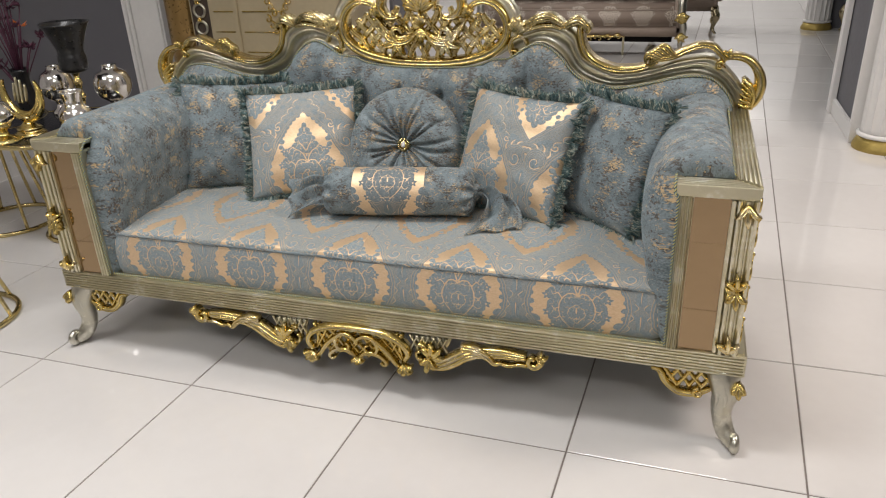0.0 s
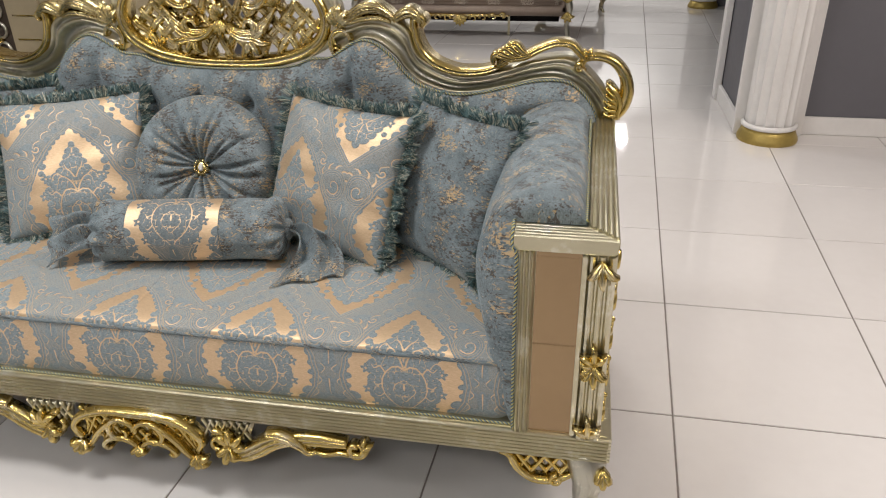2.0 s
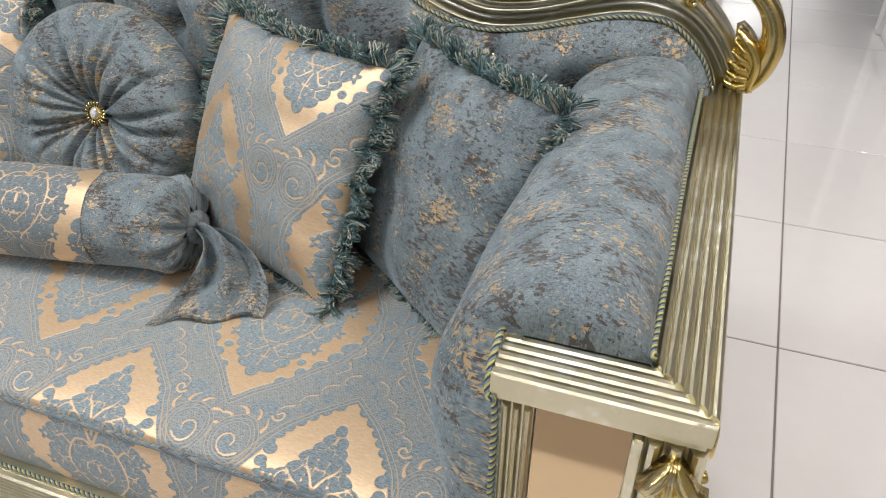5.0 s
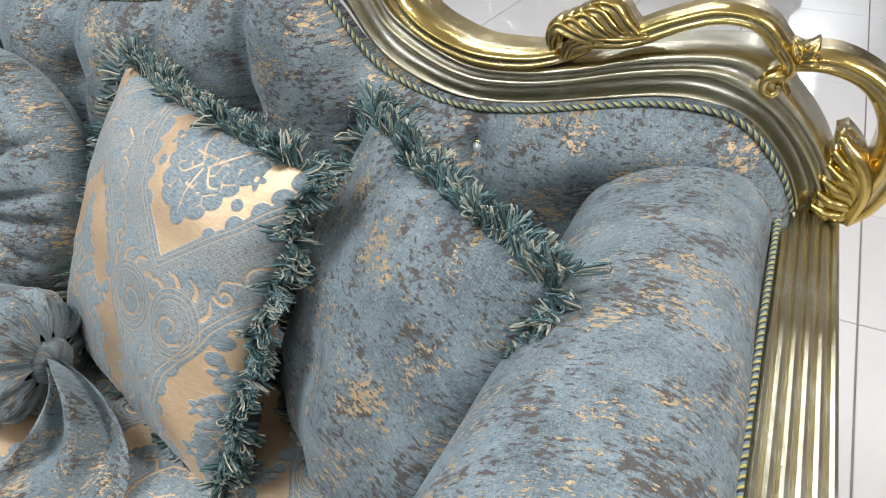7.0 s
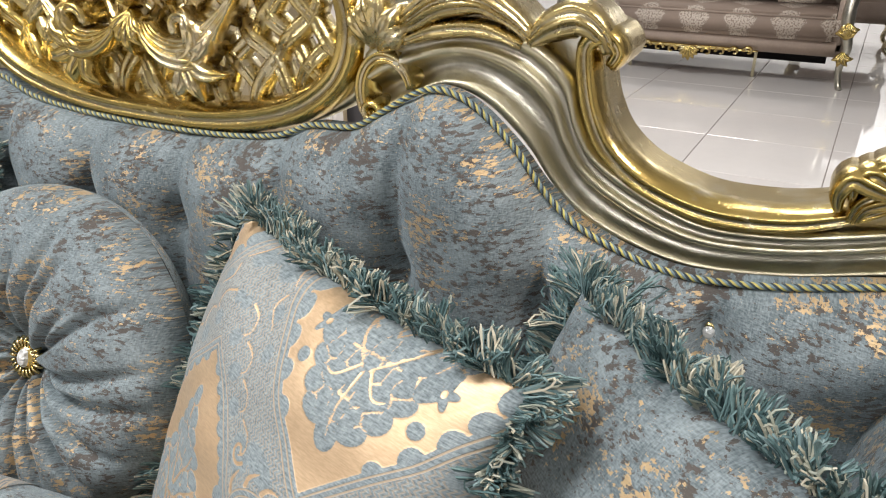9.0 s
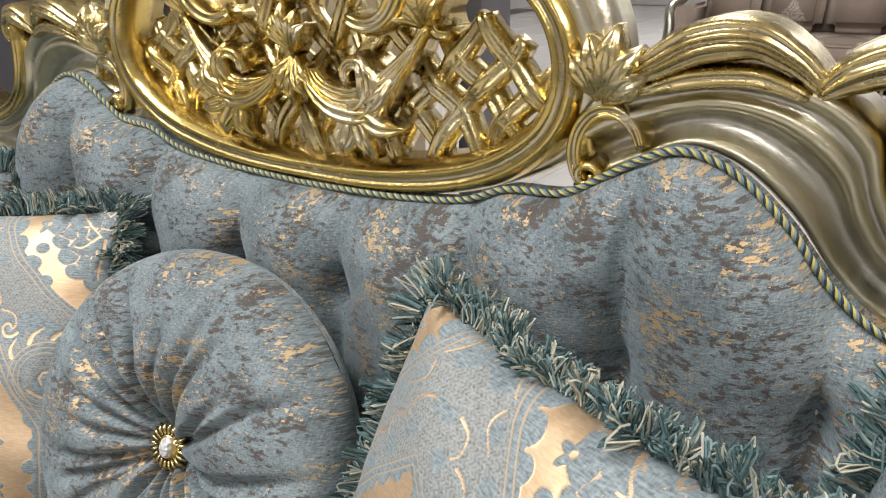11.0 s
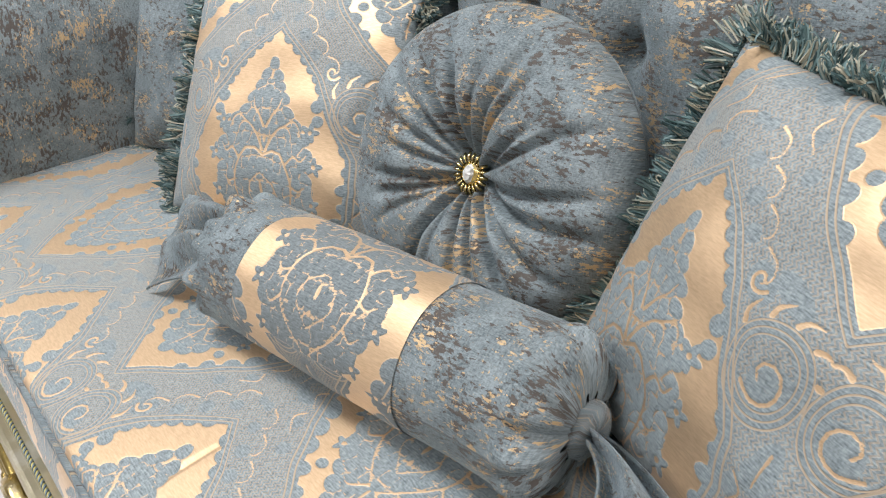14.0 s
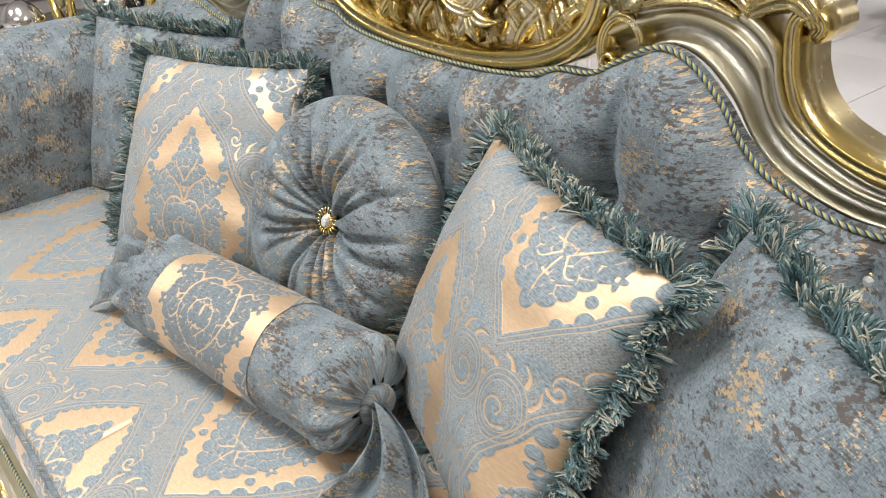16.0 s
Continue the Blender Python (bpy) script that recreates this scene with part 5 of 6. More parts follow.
def tail(knot, bend, h0, h1, folds, seed, depth=0.02, root=0.013):
    """A hemmed cloth tail: gathered at the knot, swelling over a bend, then spread in folds to its hem from h0 to h1."""
    knot, bend, h0, h1 = (Vector(p) for p in (knot, bend, h0, h1))
    nu, nt_ = 90, 60
    mid = (h0 + h1) / 2
    wide = (h1 - h0).normalized()
    rows = []
    for i in range(nt_):
        t = i / (nt_ - 1)
        c = knot * (1 - t) ** 2 + bend * 2 * t * (1 - t) + mid * t * t
        d = ((bend - knot) * (1 - t) + (mid - bend) * t).normalized()
        across, lift_ = wide, Vector((0.1, -0.5, 0.86)).normalized()
        half = root + ((h1 - h0).length / 2 - root) * (t ** 1.25)
        belly = 0.030 * math.sin(min(1.0, t * 1.5) * math.pi) * (1 - t)
        row = []
        for k in range(nu):
            u = 2 * k / (nu - 1) - 1
            wave = math.sin(u * folds * math.pi + seed + 1.2 * t) + 0.5 * math.sin(u * folds * 2.3 + 2 * seed - t)
            ridge = depth * wave * (0.30 + 0.9 * math.sin(min(1, t * 1.15) * math.pi) ** 0.8) * (1 - 0.55 * t)
            hump = (belly + 0.006) * (1 - u * u)
            p = c + across * (u * half + 0.006 * t * math.sin(u * 5 + seed)) + lift_ * (ridge + hump) + d * (0.008 * t * math.sin(u * 6 + seed))
            p += noise.noise_vector(p * 30) * 0.003 * t
            row.append(p)
        rows.append(row)
    verts, uv = [], []
    for shift in (0.0, 0.0022):
        for i, row in enumerate(rows):
            for k, p in enumerate(row):
                hem = 0.0012 if i > nt_ - 4 else 0.0
                q = p - Vector((0, 0, shift)) + Vector((0, 0, hem * (1 if shift == 0 else -1)))
                q.z = max(q.z, 0.4625 - shift * 1.2 + 0.0006 * (i % 2) + hem)
                verts.append(binv @ q)
                uv.append((k / nu * 0.2 + seed, i / nt_ * 0.2 + seed))
    n_ = nt_ * nu
    faces = grid_faces(nt_, nu) + [tuple(n_ + i for i in f) for f in grid_faces(nt_, nu, flip=True)]
    rim = [k for k in range(nu)], [(nt_ - 1) * nu + k for k in range(nu)], [i * nu for i in range(nt_)], [i * nu + nu - 1 for i in range(nt_)]
    for line in rim:
        faces += [(p_, q_, n_ + q_, n_ + p_) for p_, q_ in zip(line, line[1:])]
    return link("tail", verts, faces, CHENILLE, bo, "gathered fabric tail with a sewn hem, spread from the knot", uv)


tail(KR + ax * 0.004, (0.415, 0.335, 0.535), (0.285, 0.202, 0.463), (0.447, 0.278, 0.463), 2.1, 1.0, 0.021)
tail(KL + ax * 0.012, (-0.255, 0.262, 0.548), (-0.305, 0.205, 0.466), (-0.330, 0.290, 0.560), 2.4, 2.3, 0.014, 0.045)
for K in (KL, KR):
    v, f = tube([K + Vector((0, 0.014 * math.cos(w), 0.014 * math.sin(w))) for w in np.linspace(0, 2 * math.pi, 18, endpoint=False)], 0.0145, 10, True)
    link("knot", [binv @ Vector(q) for q in v], f, CHENILLE, bo, "", [(i * 0.01, 0.5) for i in range(len(v))])

# ---------------------------------------------------------------- the showroom behind
BEIGE_DARK, BEIGE = (0.33, 0.255, 0.205), (0.42, 0.34, 0.28)


def beige_damask():
    m, nt, b = material("beige_damask")
    co = node(nt, "ShaderNodeTexCoord").outputs["Object"]
    sp = node(nt, "ShaderNodeSeparateXYZ", {0: co})
    x = op(nt, "ABSOLUTE", op(nt, "WRAP", sp.outputs[0], 0.15, -0.15))
    z = op(nt, "WRAP", op(nt, "ADD", sp.outputs[2], op(nt, "MULTIPLY", sp.outputs[1], 0.8)), 0.2, -0.2)
    d = op(nt, "ADD", op(nt, "MULTIPLY", x, 1.5), op(nt, "ABSOLUTE", z))
    lace = op(nt, "ADD", d, op(nt, "MULTIPLY", op(nt, "SUBTRACT", noise_of(nt, co, 70, 3), 0.5), 0.12))
    f = op(nt, "MULTIPLY", step(nt, lace, 0.165, 0.15), step(nt, noise_of(nt, co, 90, 2, seed=2), 0.42, 0.5))
    nt.links.new(mix(nt, f, BEIGE_DARK, (0.64, 0.56, 0.48)), b.inputs["Base Color"])
    b.inputs["Roughness"].default_value = 0.75
    bump(nt, b, noise_of(nt, co, 500, 2), 0.3, 0.001)
    return m


BEIGE_DAMASK = beige_damask()
BEIGE_CLOTH = plain("beige_velvet", (0.38, 0.30, 0.245), 0.8, 0, 0.15, 5, 0.2)


def beige_sofa():
    ob = thing("sofa", -0.15, 5.55, 0, "beige damask sofa with carved gold posts standing further back", "sofa")
    w = 0.97
    part("base", box(-w + 0.02, 0.03, 0.19, w - 0.02, 0.85, 0.285, 0.015, 3), BEIGE_CLOTH, ob, "", True)
    # Black box added to stand in for the shade beneath the seat.
    part("under_shade", box(-w + 0.1, 0.36, 0.09, w - 0.1, 0.8, 0.19), plain("under_shade_black", (0.012, 0.011, 0.011), 0.9), ob, "black block standing in for the shade under the seat")
    cu = part("seat_cushion", box(-w + 0.06, 0.0, 0.285, w - 0.06, 0.70, 0.46, 0.035, 4), BEIGE_DAMASK, ob, "beige damask seat cushion", True)
    link("piping", *tube([(-w + 0.1, -0.002, 0.435), (w - 0.1, -0.002, 0.435)], 0.006, 6), BEIGE_CLOTH, cu)
    part("backrest", box(-w + 0.08, 0.68, 0.3, w - 0.08, 0.9, 1.0, 0.05, 4), BEIGE_CLOTH, ob, "", True)
    for s in (-1, 1):
        post = smooth_line([(s * 0.98, -0.04, 0.0), (s * 0.965, -0.02, 0.05), (s * 0.955, -0.015, 0.15), (s * 0.975, -0.03, 0.26), (s * 0.95, -0.02, 0.38), (s * 0.945, 0.0, 0.52), (s * 0.97, 0.06, 0.62), (s * 0.98, 0.2, 0.66), (s * 0.97, 0.4, 0.68), (s * 0.95, 0.7, 0.86)], 50)
        leg_ = link("arm_post", *tube(post, [0.02, 0.022, 0.03, 0.04, 0.036, 0.03, 0.03, 0.028, 0.026, 0.024], 10), SILVER, ob, "carved post in champagne and gold")
        for z, a in ((0.32, 90), (0.42, -90), (0.24, -90)):
            link("post_leaf", *join([([(v[0] + s * 0.955, v[1], v[2]) for v in vs], fs) for vs, fs in fan(0, z, a, 0.10, 0.02, -0.05, 60, 4, 0.3, 0.02)]), GOLD, leg_, "gilded leaf")
        part("arm_panel", box(min(s * 0.88, s * 0.965), 0.03, 0.2, max(s * 0.88, s * 0.965), 0.82, 0.64, 0.03, 3), BEIGE_CLOTH, ob, "", True)
        part("leg", box(min(s * 0.42, s * 0.44), 0.12, 0, max(s * 0.42, s * 0.44), 0.14, 0.19, 0.004), SILVER, ob)
    ch = fan(0, 0.20, -90, 0.10, 0.022, -0.01, 120, 7, 0.1, 0.014)
    for s in (-1, 1):
        c = [carve(spiral(0.12 + 0.09 * k, 0.165 + 0.008 * k, 0.035, 0.008, 180, -120), [0.012, 0.010, 0.005], 0.0, 0.014, 2, 24) for k in range(4)]
        c.append(carve([(0.0, 0.195), (0.2, 0.196), (0.45, 0.195)], [0.012, 0.012, 0.006], 0.005, 0.012, 2, 20))
        ch += mirrored(c, s)
    link("apron", *join(ch), GOLD, ob, "carved gilded apron")
    return ob


beige_sofa()
for k in range(4):
    x = -0.82 + 0.43 * k
    pb = thing("throw_pillow", x, 6.12, 0.46, "plump beige and rose satin pillow on the far sofa", "pillow", "pillows on the far sofa")
    pb.rotation_euler = (radians(-18), 0, radians(-8 + 6 * k))
    bmx = box(-0.2, -0.07, 0.0, 0.2, 0.07, 0.38, 0.06, 5)
    part("cover", bmx, BEIGE_DAMASK if k % 2 else BEIGE_CLOTH, pb, "", True)


def column(x, y):
    ob = thing("column", x, y, 0, "white fluted column on a gold painted base", "column", "fluted columns")
    n = 16
    verts = []
    for z in (0.085, CEIL):
        for k in range(n * 6):
            a = 2 * math.pi * k / (n * 6)
            r = 0.128 - 0.011 * abs(math.sin(a * n / 2)) ** 0.7
            verts.append((r * math.cos(a), r * math.sin(a), z))
    sh = link("shaft", verts, grid_faces(2, n * 6, False, True), WHITE, ob, "white painted fluted shaft", None, False)

    def lathe(prof, m=40):
        return [(r * math.cos(2 * math.pi * k / m), r * math.sin(2 * math.pi * k / m), z) for r, z in prof for k in range(m)], grid_faces(len(prof), m, False, True)

    link("base", *lathe([(0.155, 0.0), (0.158, 0.012), (0.154, 0.026), (0.142, 0.05), (0.133, 0.072), (0.12, 0.075)]), plain("gold_paint", (0.42, 0.31, 0.09), 0.45, 0.6, 0.25, 12, 0.3), ob, "dull gold painted base")
    link("collar", *lathe([(0.126, 0.07), (0.144, 0.078), (0.146, 0.09), (0.131, 0.1), (0.13, 0.1)]), WHITE, ob)
    return ob


column(1.995, 2.93)
copy_thing(bpy.data.objects["column"], pose(2.2, 7.45, 0))
tagged(part("pier", box(1.83, 3.0, 0.0, 2.19, 3.05, CEIL, 0.004), WHITE), "flat white pilaster strip behind the column", "pilaster", "", "structure")
tagged(part("pier", box(1.82, 3.70, 0.0, 1.855, 3.80, CEIL, 0.004), WHITE), "white corner trim of the dark partition", "trim", "", "structure")
wall("wall_partition_far", 2.2, 7.5, 6.9, 8.2, CEIL, DARKWALL, "dark grey painted partition further back")


def pilaster(x0, x1, y):
    ob = thing("pilaster", (x0 + x1) / 2, y, 0, "white moulded wall pilaster", "pilaster", "wall pilasters")
    h = (x1 - x0) / 2
    part("board", box(-h, 0, 0, h, 0.05, CEIL - 0.002, 0.003), WHITE, ob)
    for k, (a, b, d) in enumerate(((-h + 0.01, -h + 0.04, 0.014), (-h + 0.05, -h + 0.075, 0.02), (h - 0.04, h - 0.01, 0.012))):
        part("moulding", box(a, -d, 0, b, 0.001, CEIL - 0.004, 0.004), WHITE, ob)
    return tagged(ob, "", "", "", "structure")


pilaster(-2.575, -2.285, 2.29)
pilaster(-0.735, -0.64, 1.98)

CHAMPAGNE = plain("champagne_lacquer", (0.46, 0.385, 0.255), 0.35, 0.35, 0.1, 3, 0.1)
BRONZE = plain("bronze_gold_lacquer", (0.30, 0.19, 0.07), 0.3, 0.6, 0.15, 4, 0.05)


def cabinet():
    ob = thing("cabinet", -1.34, 1.8, 0, "champagne lacquered cabinet with gold inlay lines and carved ornament", "cabinet")
    part("carcase", box(-0.55, 0.03, 0.05, 0.53, 0.5, 2.2, 0.006), CHAMPAGNE, ob)
    part("plinth", box(-0.54, 0.05, 0.0, 0.52, 0.48, 0.05), BRONZE, ob)
    v, f = tube([(-0.47, 0.06, 0.05), (-0.47, 0.06, 2.2)], 0.085, 20)
    link("corner_post", v, f, BRONZE, ob, "rounded bronze-gold corner post")
    # flat dark brown panel just behind the rings
    part("lattice_back", box(-0.372, 0.012, 0.06, -0.262, 0.029, 2.19), plain("dark_brown_panel", (0.05, 0.035, 0.025), 0.5), ob, "dark brown panel behind the lattice")
    for k in range(24):
        z = 0.11 + 0.088 * k
        ring_ = link("lattice_ring", *tube([(-0.317 + 0.034 * math.cos(w), 0.006, z + 0.034 * math.sin(w)) for w in np.linspace(0, 2 * math.pi, 16, endpoint=False)], 0.007, 6, True), SILVER, ob)
        if k < 23:
            link("lattice_boss", *join(fan(-0.317, z + 0.044, 90, 0.014, 0.008, 0.006, 200, 4, 0, 0.006) + fan(-0.317, z + 0.044, -90, 0.014, 0.008, 0.006, 200, 4, 0, 0.006)), GOLD, ob)
    for n_, (a, b) in enumerate(((-0.255, -0.085), (-0.078, 0.52))):
        d = part("door", box(a, 0.0, 0.07, b, 0.028, 2.18, 0.004), CHAMPAGNE, ob)
        for k in range(15):
            z = 0.16 + 0.105 * k
            part("inlay_line", box(a + 0.03, -0.003, z, min(b - 0.02, a + 0.28), 0.001, z + 0.007), GOLD, d)
    part("stile", box(-0.092, -0.014, 0.07, -0.070, -0.002, 2.18, 0.003), CHAMPAGNE, ob)
    orn = []
    for k in range(16):
        z = 0.80 + 0.03 * k
        for s in (-1, 1):
            orn += [([(v_[0] + 0.17, v_[1], v_[2]) for v_ in vs], fs) for vs, fs in mirrored([carve(spiral(0.03 + 0.018 * (k % 3), z, 0.022, 0.004, 90, 430), [0.005, 0.004, 0.002], -0.004, 0.008, 1, 18, 0.006)], s)]
    link("ornament", *join(orn), GOLD, ob, "gilded filigree ornament")
    return ob


cabinet()

# ---------------------------------------------------------------- side tables and decor beside the sofa
BLACKGLASS = plain("black_glass", (0.012, 0.012, 0.014), 0.12, 0, 0.1, 3, 0.0)
BLACK = plain("black_ceramic", (0.012, 0.012, 0.013), 0.3, 0, 0.1, 5, 0.05)
CHROME = plain("mirrored_silver", (0.78, 0.76, 0.74), 0.14, 1.0, 0.05, 6, 0.05)
PURPLE = plain("purple_petal", (0.06, 0.012, 0.03), 0.6, 0, 0.4, 20, 0.2)
ORANGE = plain("orange_petal", (0.75, 0.17, 0.03), 0.5, 0, 0.3, 20, 0.2)


def lathe(prof, m=28, x=0.0, y=0.0):
    P = smooth_line(prof, max(14, 5 * len(prof)))
    return [(x + r * math.cos(2 * math.pi * k / m), y + r * math.sin(2 * math.pi * k / m), z) for r, z in P for k in range(m)], grid_faces(len(P), m, False, True)


def wire_table(x, y, top, r_top, r_low, rods, label):
    ob = thing("side_table", x, y, 0, label, "side table", "gold wire side tables")
    link("top", *lathe([(0.001, top - 0.012), (r_top - 0.006, top - 0.012), (r_top, top - 0.006), (r_top - 0.006, top), (0.001, top)], 48), BLACKGLASS, ob, "black glass top")
    link("rim", *tube([(r_top * math.cos(w), r_top * math.sin(w), top - 0.008) for w in np.linspace(0, 2 * math.pi, 48, endpoint=False)], 0.011, 8, True), BRASS, ob, "brass rim")
    link("floor_ring", *tube([(r_low * math.cos(w), r_low * math.sin(w), 0.011) for w in np.linspace(0, 2 * math.pi, 48, endpoint=False)], 0.011, 8, True), BRASS, ob, "brass ring on the floor")
    for k in range(rods):
        a = 2 * math.pi * k / rods + 0.3
        link("rod", *tube(smooth_line([(r_low * math.cos(a), r_low * math.sin(a), 0.015), (r_low * 0.75 * math.cos(a), r_low * 0.75 * math.sin(a), top * 0.45), (r_low * 0.55 * math.cos(a), r_low * 0.55 * math.sin(a), top * 0.85), (r_low * 0.6 * math.cos(a), r_low * 0.6 * math.sin(a), top - 0.012)], 14), 0.008, 8), BRASS, ob)
    return ob


wire_table(-2.28, 0.86, 0.52, 0.27, 0.21, 8, "gold wire side table with a black glass top")
wire_table(-1.83, 0.86, 0.52, 0.33, 0.17, 8, "gold wire side table with a black top crowded with decor")
wire_table(-1.66, 0.0, 0.45, 0.16, 0.20, 6, "low gold wire side table beside the sofa")

ob = thing("goblet", -1.775, 0.97, 0.52, "tall black goblet vase on a gold stem", "vase")
link("bowl", *lathe([(0.012, 0.215), (0.055, 0.23), (0.062, 0.28), (0.056, 0.31), (0.062, 0.34), (0.085, 0.40), (0.104, 0.435), (0.098, 0.432), (0.075, 0.38), (0.05, 0.31), (0.01, 0.27)]), BLACK, ob, "black flared bowl")
link("stem", *lathe([(0.055, 0.0), (0.05, 0.012), (0.02, 0.03), (0.013, 0.08), (0.022, 0.11), (0.012, 0.14), (0.02, 0.175), (0.012, 0.2), (0.02, 0.22), (0.01, 0.225)]), BRASS, ob, "gold turned stem")
for x, y, k in ((-1.70, 1.10, 1.0), (-1.98, 1.05, 0.92)):
    ob = thing("ball_vase", x, y, 0.52, "round mirrored silver vase on a flared foot", "vase", "silver ball vases")
    link("body", *lathe([(0.05 * k, 0.0), (0.052 * k, 0.012), (0.028 * k, 0.04), (0.03 * k, 0.06), (0.07 * k, 0.09), (0.085 * k, 0.14), (0.07 * k, 0.19), (0.035 * k, 0.215), (0.034 * k, 0.23), (0.028 * k, 0.22)]), CHROME, ob)
ob = thing("jar", -1.665, 0.80, 0.52, "gold and silver squat glass jar", "jar")
link("body", *lathe([(0.035, 0.0), (0.055, 0.008), (0.07, 0.05), (0.065, 0.09), (0.04, 0.125), (0.05, 0.175), (0.046, 0.172), (0.034, 0.128), (0.01, 0.06)]), CHROME, ob)
link("foot", *lathe([(0.001, 0.0), (0.05, 0.002), (0.052, 0.012), (0.03, 0.02)]), BRASS, ob, "gold foot")
ob = thing("crescent_ornament", -1.835, 0.70, 0.52, "gold crescent ornament on a turned round base", "ornament")
link("base", *lathe([(0.001, 0.0), (0.06, 0.0), (0.064, 0.012), (0.05, 0.022), (0.052, 0.034), (0.035, 0.045), (0.02, 0.06), (0.026, 0.08), (0.01, 0.09)]), BRASS, ob)
arcp = [(0.098 * math.cos(a), 0.185 + 0.105 * math.sin(a)) for a in np.radians(np.linspace(150, 390, 15))]
link("crescent", *carve(arcp, [0.003, 0.016, 0.024, 0.026, 0.024, 0.016, 0.003], 0.0, 0.014, 2, 44, 0.012), BRASS, ob, "gold crescent")
for x, z0, z1 in ((-0.03, 0.15, 0.225), (-0.012, 0.14, 0.25), (0.008, 0.14, 0.24), (0.03, 0.15, 0.22)):
    link("upright", *carve([(x - 0.008, z0), (x, (z0 + z1) / 2), (x + 0.004, z1)], [0.004, 0.007, 0.003], 0.0, 0.006, 1, 10, 0.006), SILVER, ob)
ob = thing("candle_bowl", -1.86, 0.585, 0.52, "small gold pedestal bowl with a silver globe", "ornament")
link("pedestal", *lathe([(0.001, 0.0), (0.06, 0.0), (0.055, 0.015), (0.025, 0.03), (0.02, 0.05), (0.04, 0.07), (0.03, 0.075)]), BRASS, ob)
link("globe", *lathe([(0.03, 0.07), (0.06, 0.1), (0.062, 0.13), (0.04, 0.165), (0.012, 0.18)]), CHROME, ob, "silver globe")
ob = thing("flower_vase", -2.2, 1.06, 0.52, "dark vase with deep purple and orange artificial flowers", "flowers")
link("vase", *lathe([(0.04, 0.0), (0.05, 0.05), (0.035, 0.14), (0.045, 0.2), (0.04, 0.198), (0.02, 0.1)]), BLACK, ob)
rng = np.random.RandomState(8)
for k in range(26):
    a, h, r = rng.rand() * 6.28, 0.22 + 0.42 * rng.rand(), 0.03 + 0.11 * rng.rand()
    tip = (r * math.cos(a), r * math.sin(a), h)
    link("stem", *tube([(0, 0, 0.1), (tip[0] * 0.4, tip[1] * 0.4, h * 0.6), tip], 0.003, 5), PURPLE, ob)
    vs, fs = [], []
    for q in range(7):
        b_ = rng.rand() * 6.28
        u = Vector((math.cos(b_), math.sin(b_), rng.rand() * 1.2 - 0.3)).normalized() * (0.03 + 0.02 * rng.rand())
        w_ = u.cross(Vector((0, 0, 1))).normalized() * 0.012
        t_ = Vector(tip)
        n0 = len(vs)
        vs += [t_, t_ + u * 0.5 + w_, t_ + u + Vector((0, 0, 0.006)), t_ + u * 0.5 - w_, t_ + u * 0.5 + Vector((0, 0, -0.006))]
        fs += [(n0, n0 + 1, n0 + 2, n0 + 3), (n0, n0 + 3, n0 + 4), (n0 + 3, n0 + 2, n0 + 4), (n0 + 2, n0 + 1, n0 + 4), (n0 + 1, n0, n0 + 4)]
    link("blossom", vs, fs, ORANGE if k in (3, 7) else PURPLE, ob, "orange blossom" if k in (3, 7) else "")

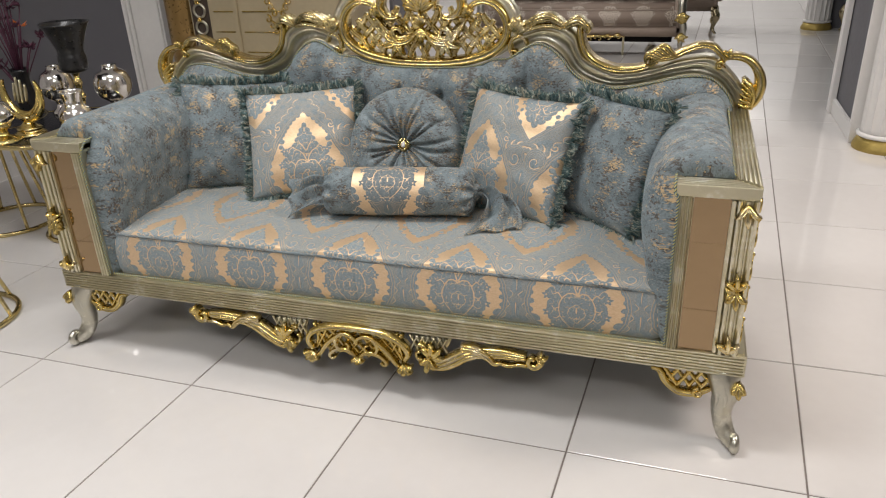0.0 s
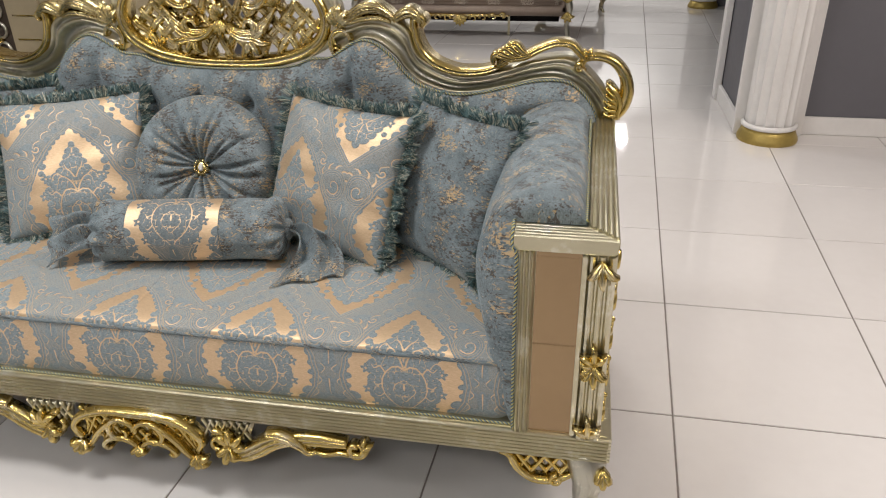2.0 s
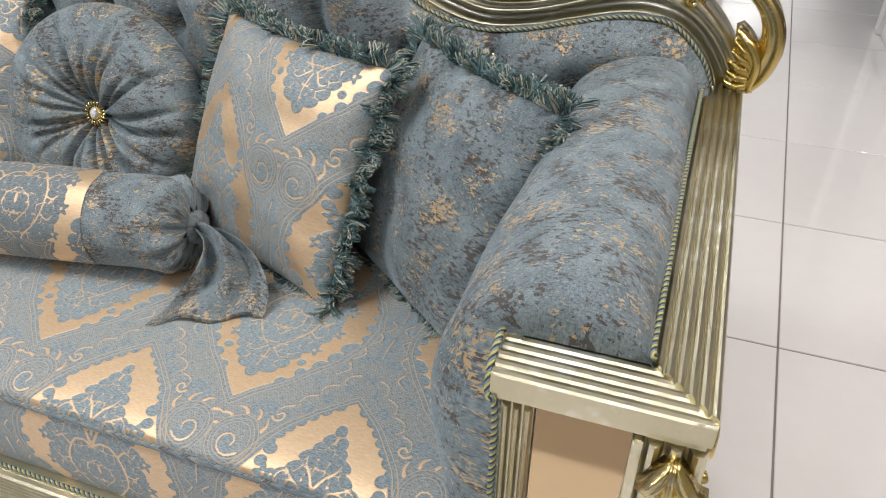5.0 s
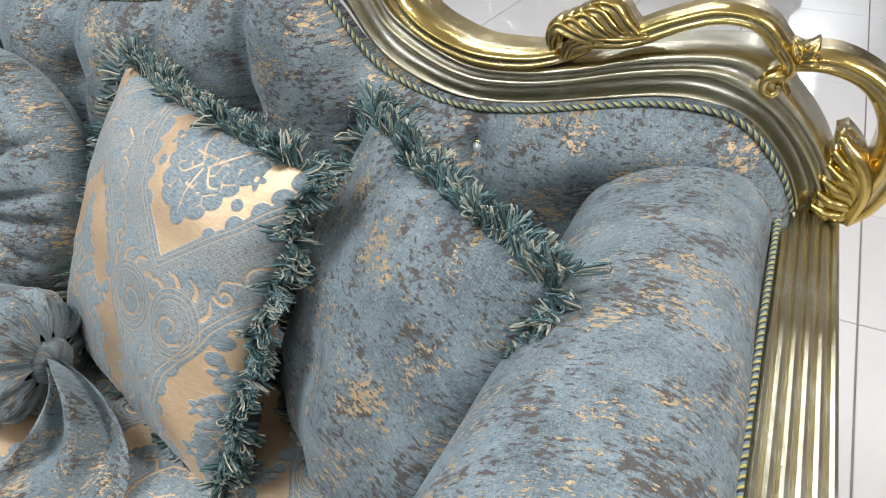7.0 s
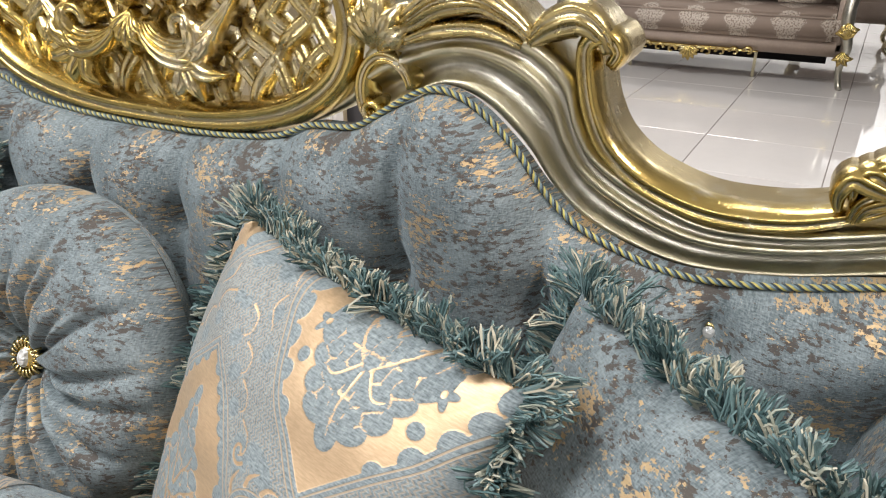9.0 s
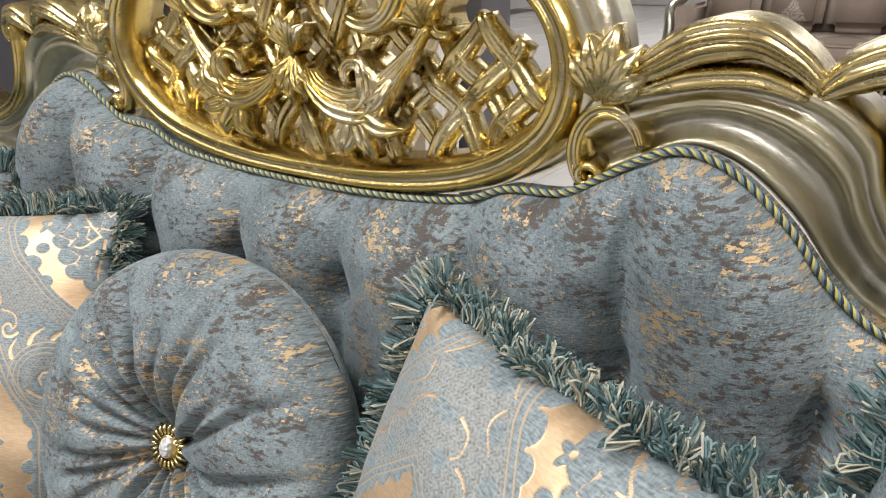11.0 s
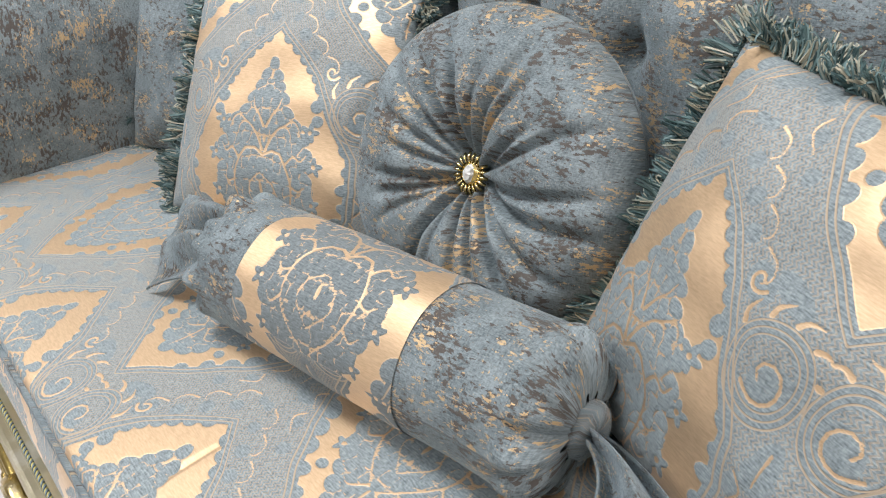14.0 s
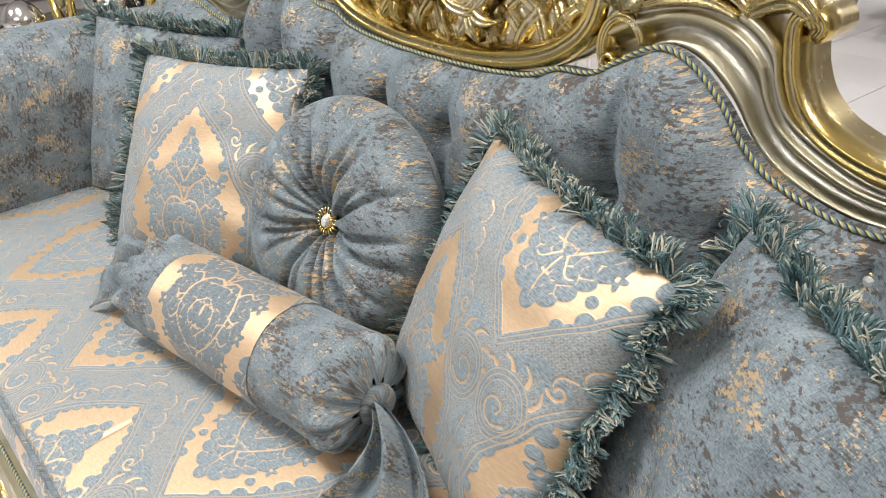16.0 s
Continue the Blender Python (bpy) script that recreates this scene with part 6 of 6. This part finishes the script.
# chairs further off
TEAL = plain("teal_velvet", (0.012, 0.06, 0.065), 0.7, 0, 0.2, 6, 0.2)
for x, y, m_, lab in ((2.75, 7.0, TEAL, "dark teal velvet armchair with gilded legs"), (0.80, 7.25, BEIGE_CLOTH, "beige armchair with carved gilded legs")):
    ob = thing("armchair", x, y, 0, lab, "armchair")
    part("seat", box(-0.33, -0.3, 0.24, 0.33, 0.32, 0.45, 0.05, 4), m_, ob, "", True)
    part("backrest", box(-0.33, 0.24, 0.4, 0.33, 0.38, 1.05, 0.05, 4), m_, ob, "", True)
    for s in (-1, 1):
        part("armrest", box(min(s * 0.28, s * 0.38), -0.28, 0.3, max(s * 0.28, s * 0.38), 0.3, 0.64, 0.04, 4), m_, ob, "", True)
        for yy in (-0.27, 0.3):
            link("leg", *tube(smooth_line([(s * 0.31, yy, 0.26), (s * 0.34, yy - 0.02, 0.17), (s * 0.31, yy, 0.07), (s * 0.345, yy - 0.03, 0.012)], 16), [0.04, 0.045, 0.022, 0.02, 0.012], 8), GOLD, ob, "gilded cabriole leg")

# ---------------------------------------------------------------- floor tiles
TS, TG = 0.6, 0.0046
T0, E1, E2 = Vector((0.66, -0.138, 0)), Vector((1.0, -0.004, 0)), Vector((0.042, 0.999, 0))  # a corner and the two joint lines


def tile_geometry():
    h, c = (TS - TG) / 2, 0.0016
    verts = [tuple(E1 * (sx * (h - i * c)) + E2 * (sy * (h - i * c)) + Vector((0, 0, z))) for i, z in ((0, -0.0115), (0, -0.0016), (1, 0.0)) for sx, sy in ((-1, -1), (1, -1), (1, 1), (-1, 1))]
    return verts, grid_faces(3, 4, False, True) + [(8, 9, 10, 11)]


tv, tf = tile_geometry()
tile_mesh = None
far = []
for i in range(-12, 12):
    for j in range(-12, 24):
        p = T0 + E1 * (TS * (i + 0.5)) + E2 * (TS * (j + 0.5))
        if not (-5.7 < p.x < 6.7 and -6.7 < p.y < 13.7):
            continue
        if -2.6 < p.x < 3.3 and -2.2 < p.y < 8.0:
            if tile_mesh is None:
                ob = link("tile", tv, tf, TILE, floor, "", None, False)
                tile_mesh = ob.data
            else:
                ob = new("tile", tile_mesh)
                ob.parent = floor
            ob.matrix_basis = pose(p.x, p.y, 0)
        else:
            far.append(([tuple(p + Vector(v)) for v in tv], tf))
tagged(link("far_tiles", *join(far), TILE, floor, "", None, False), "glossy off-white tiles further off", "", "", "stuff")
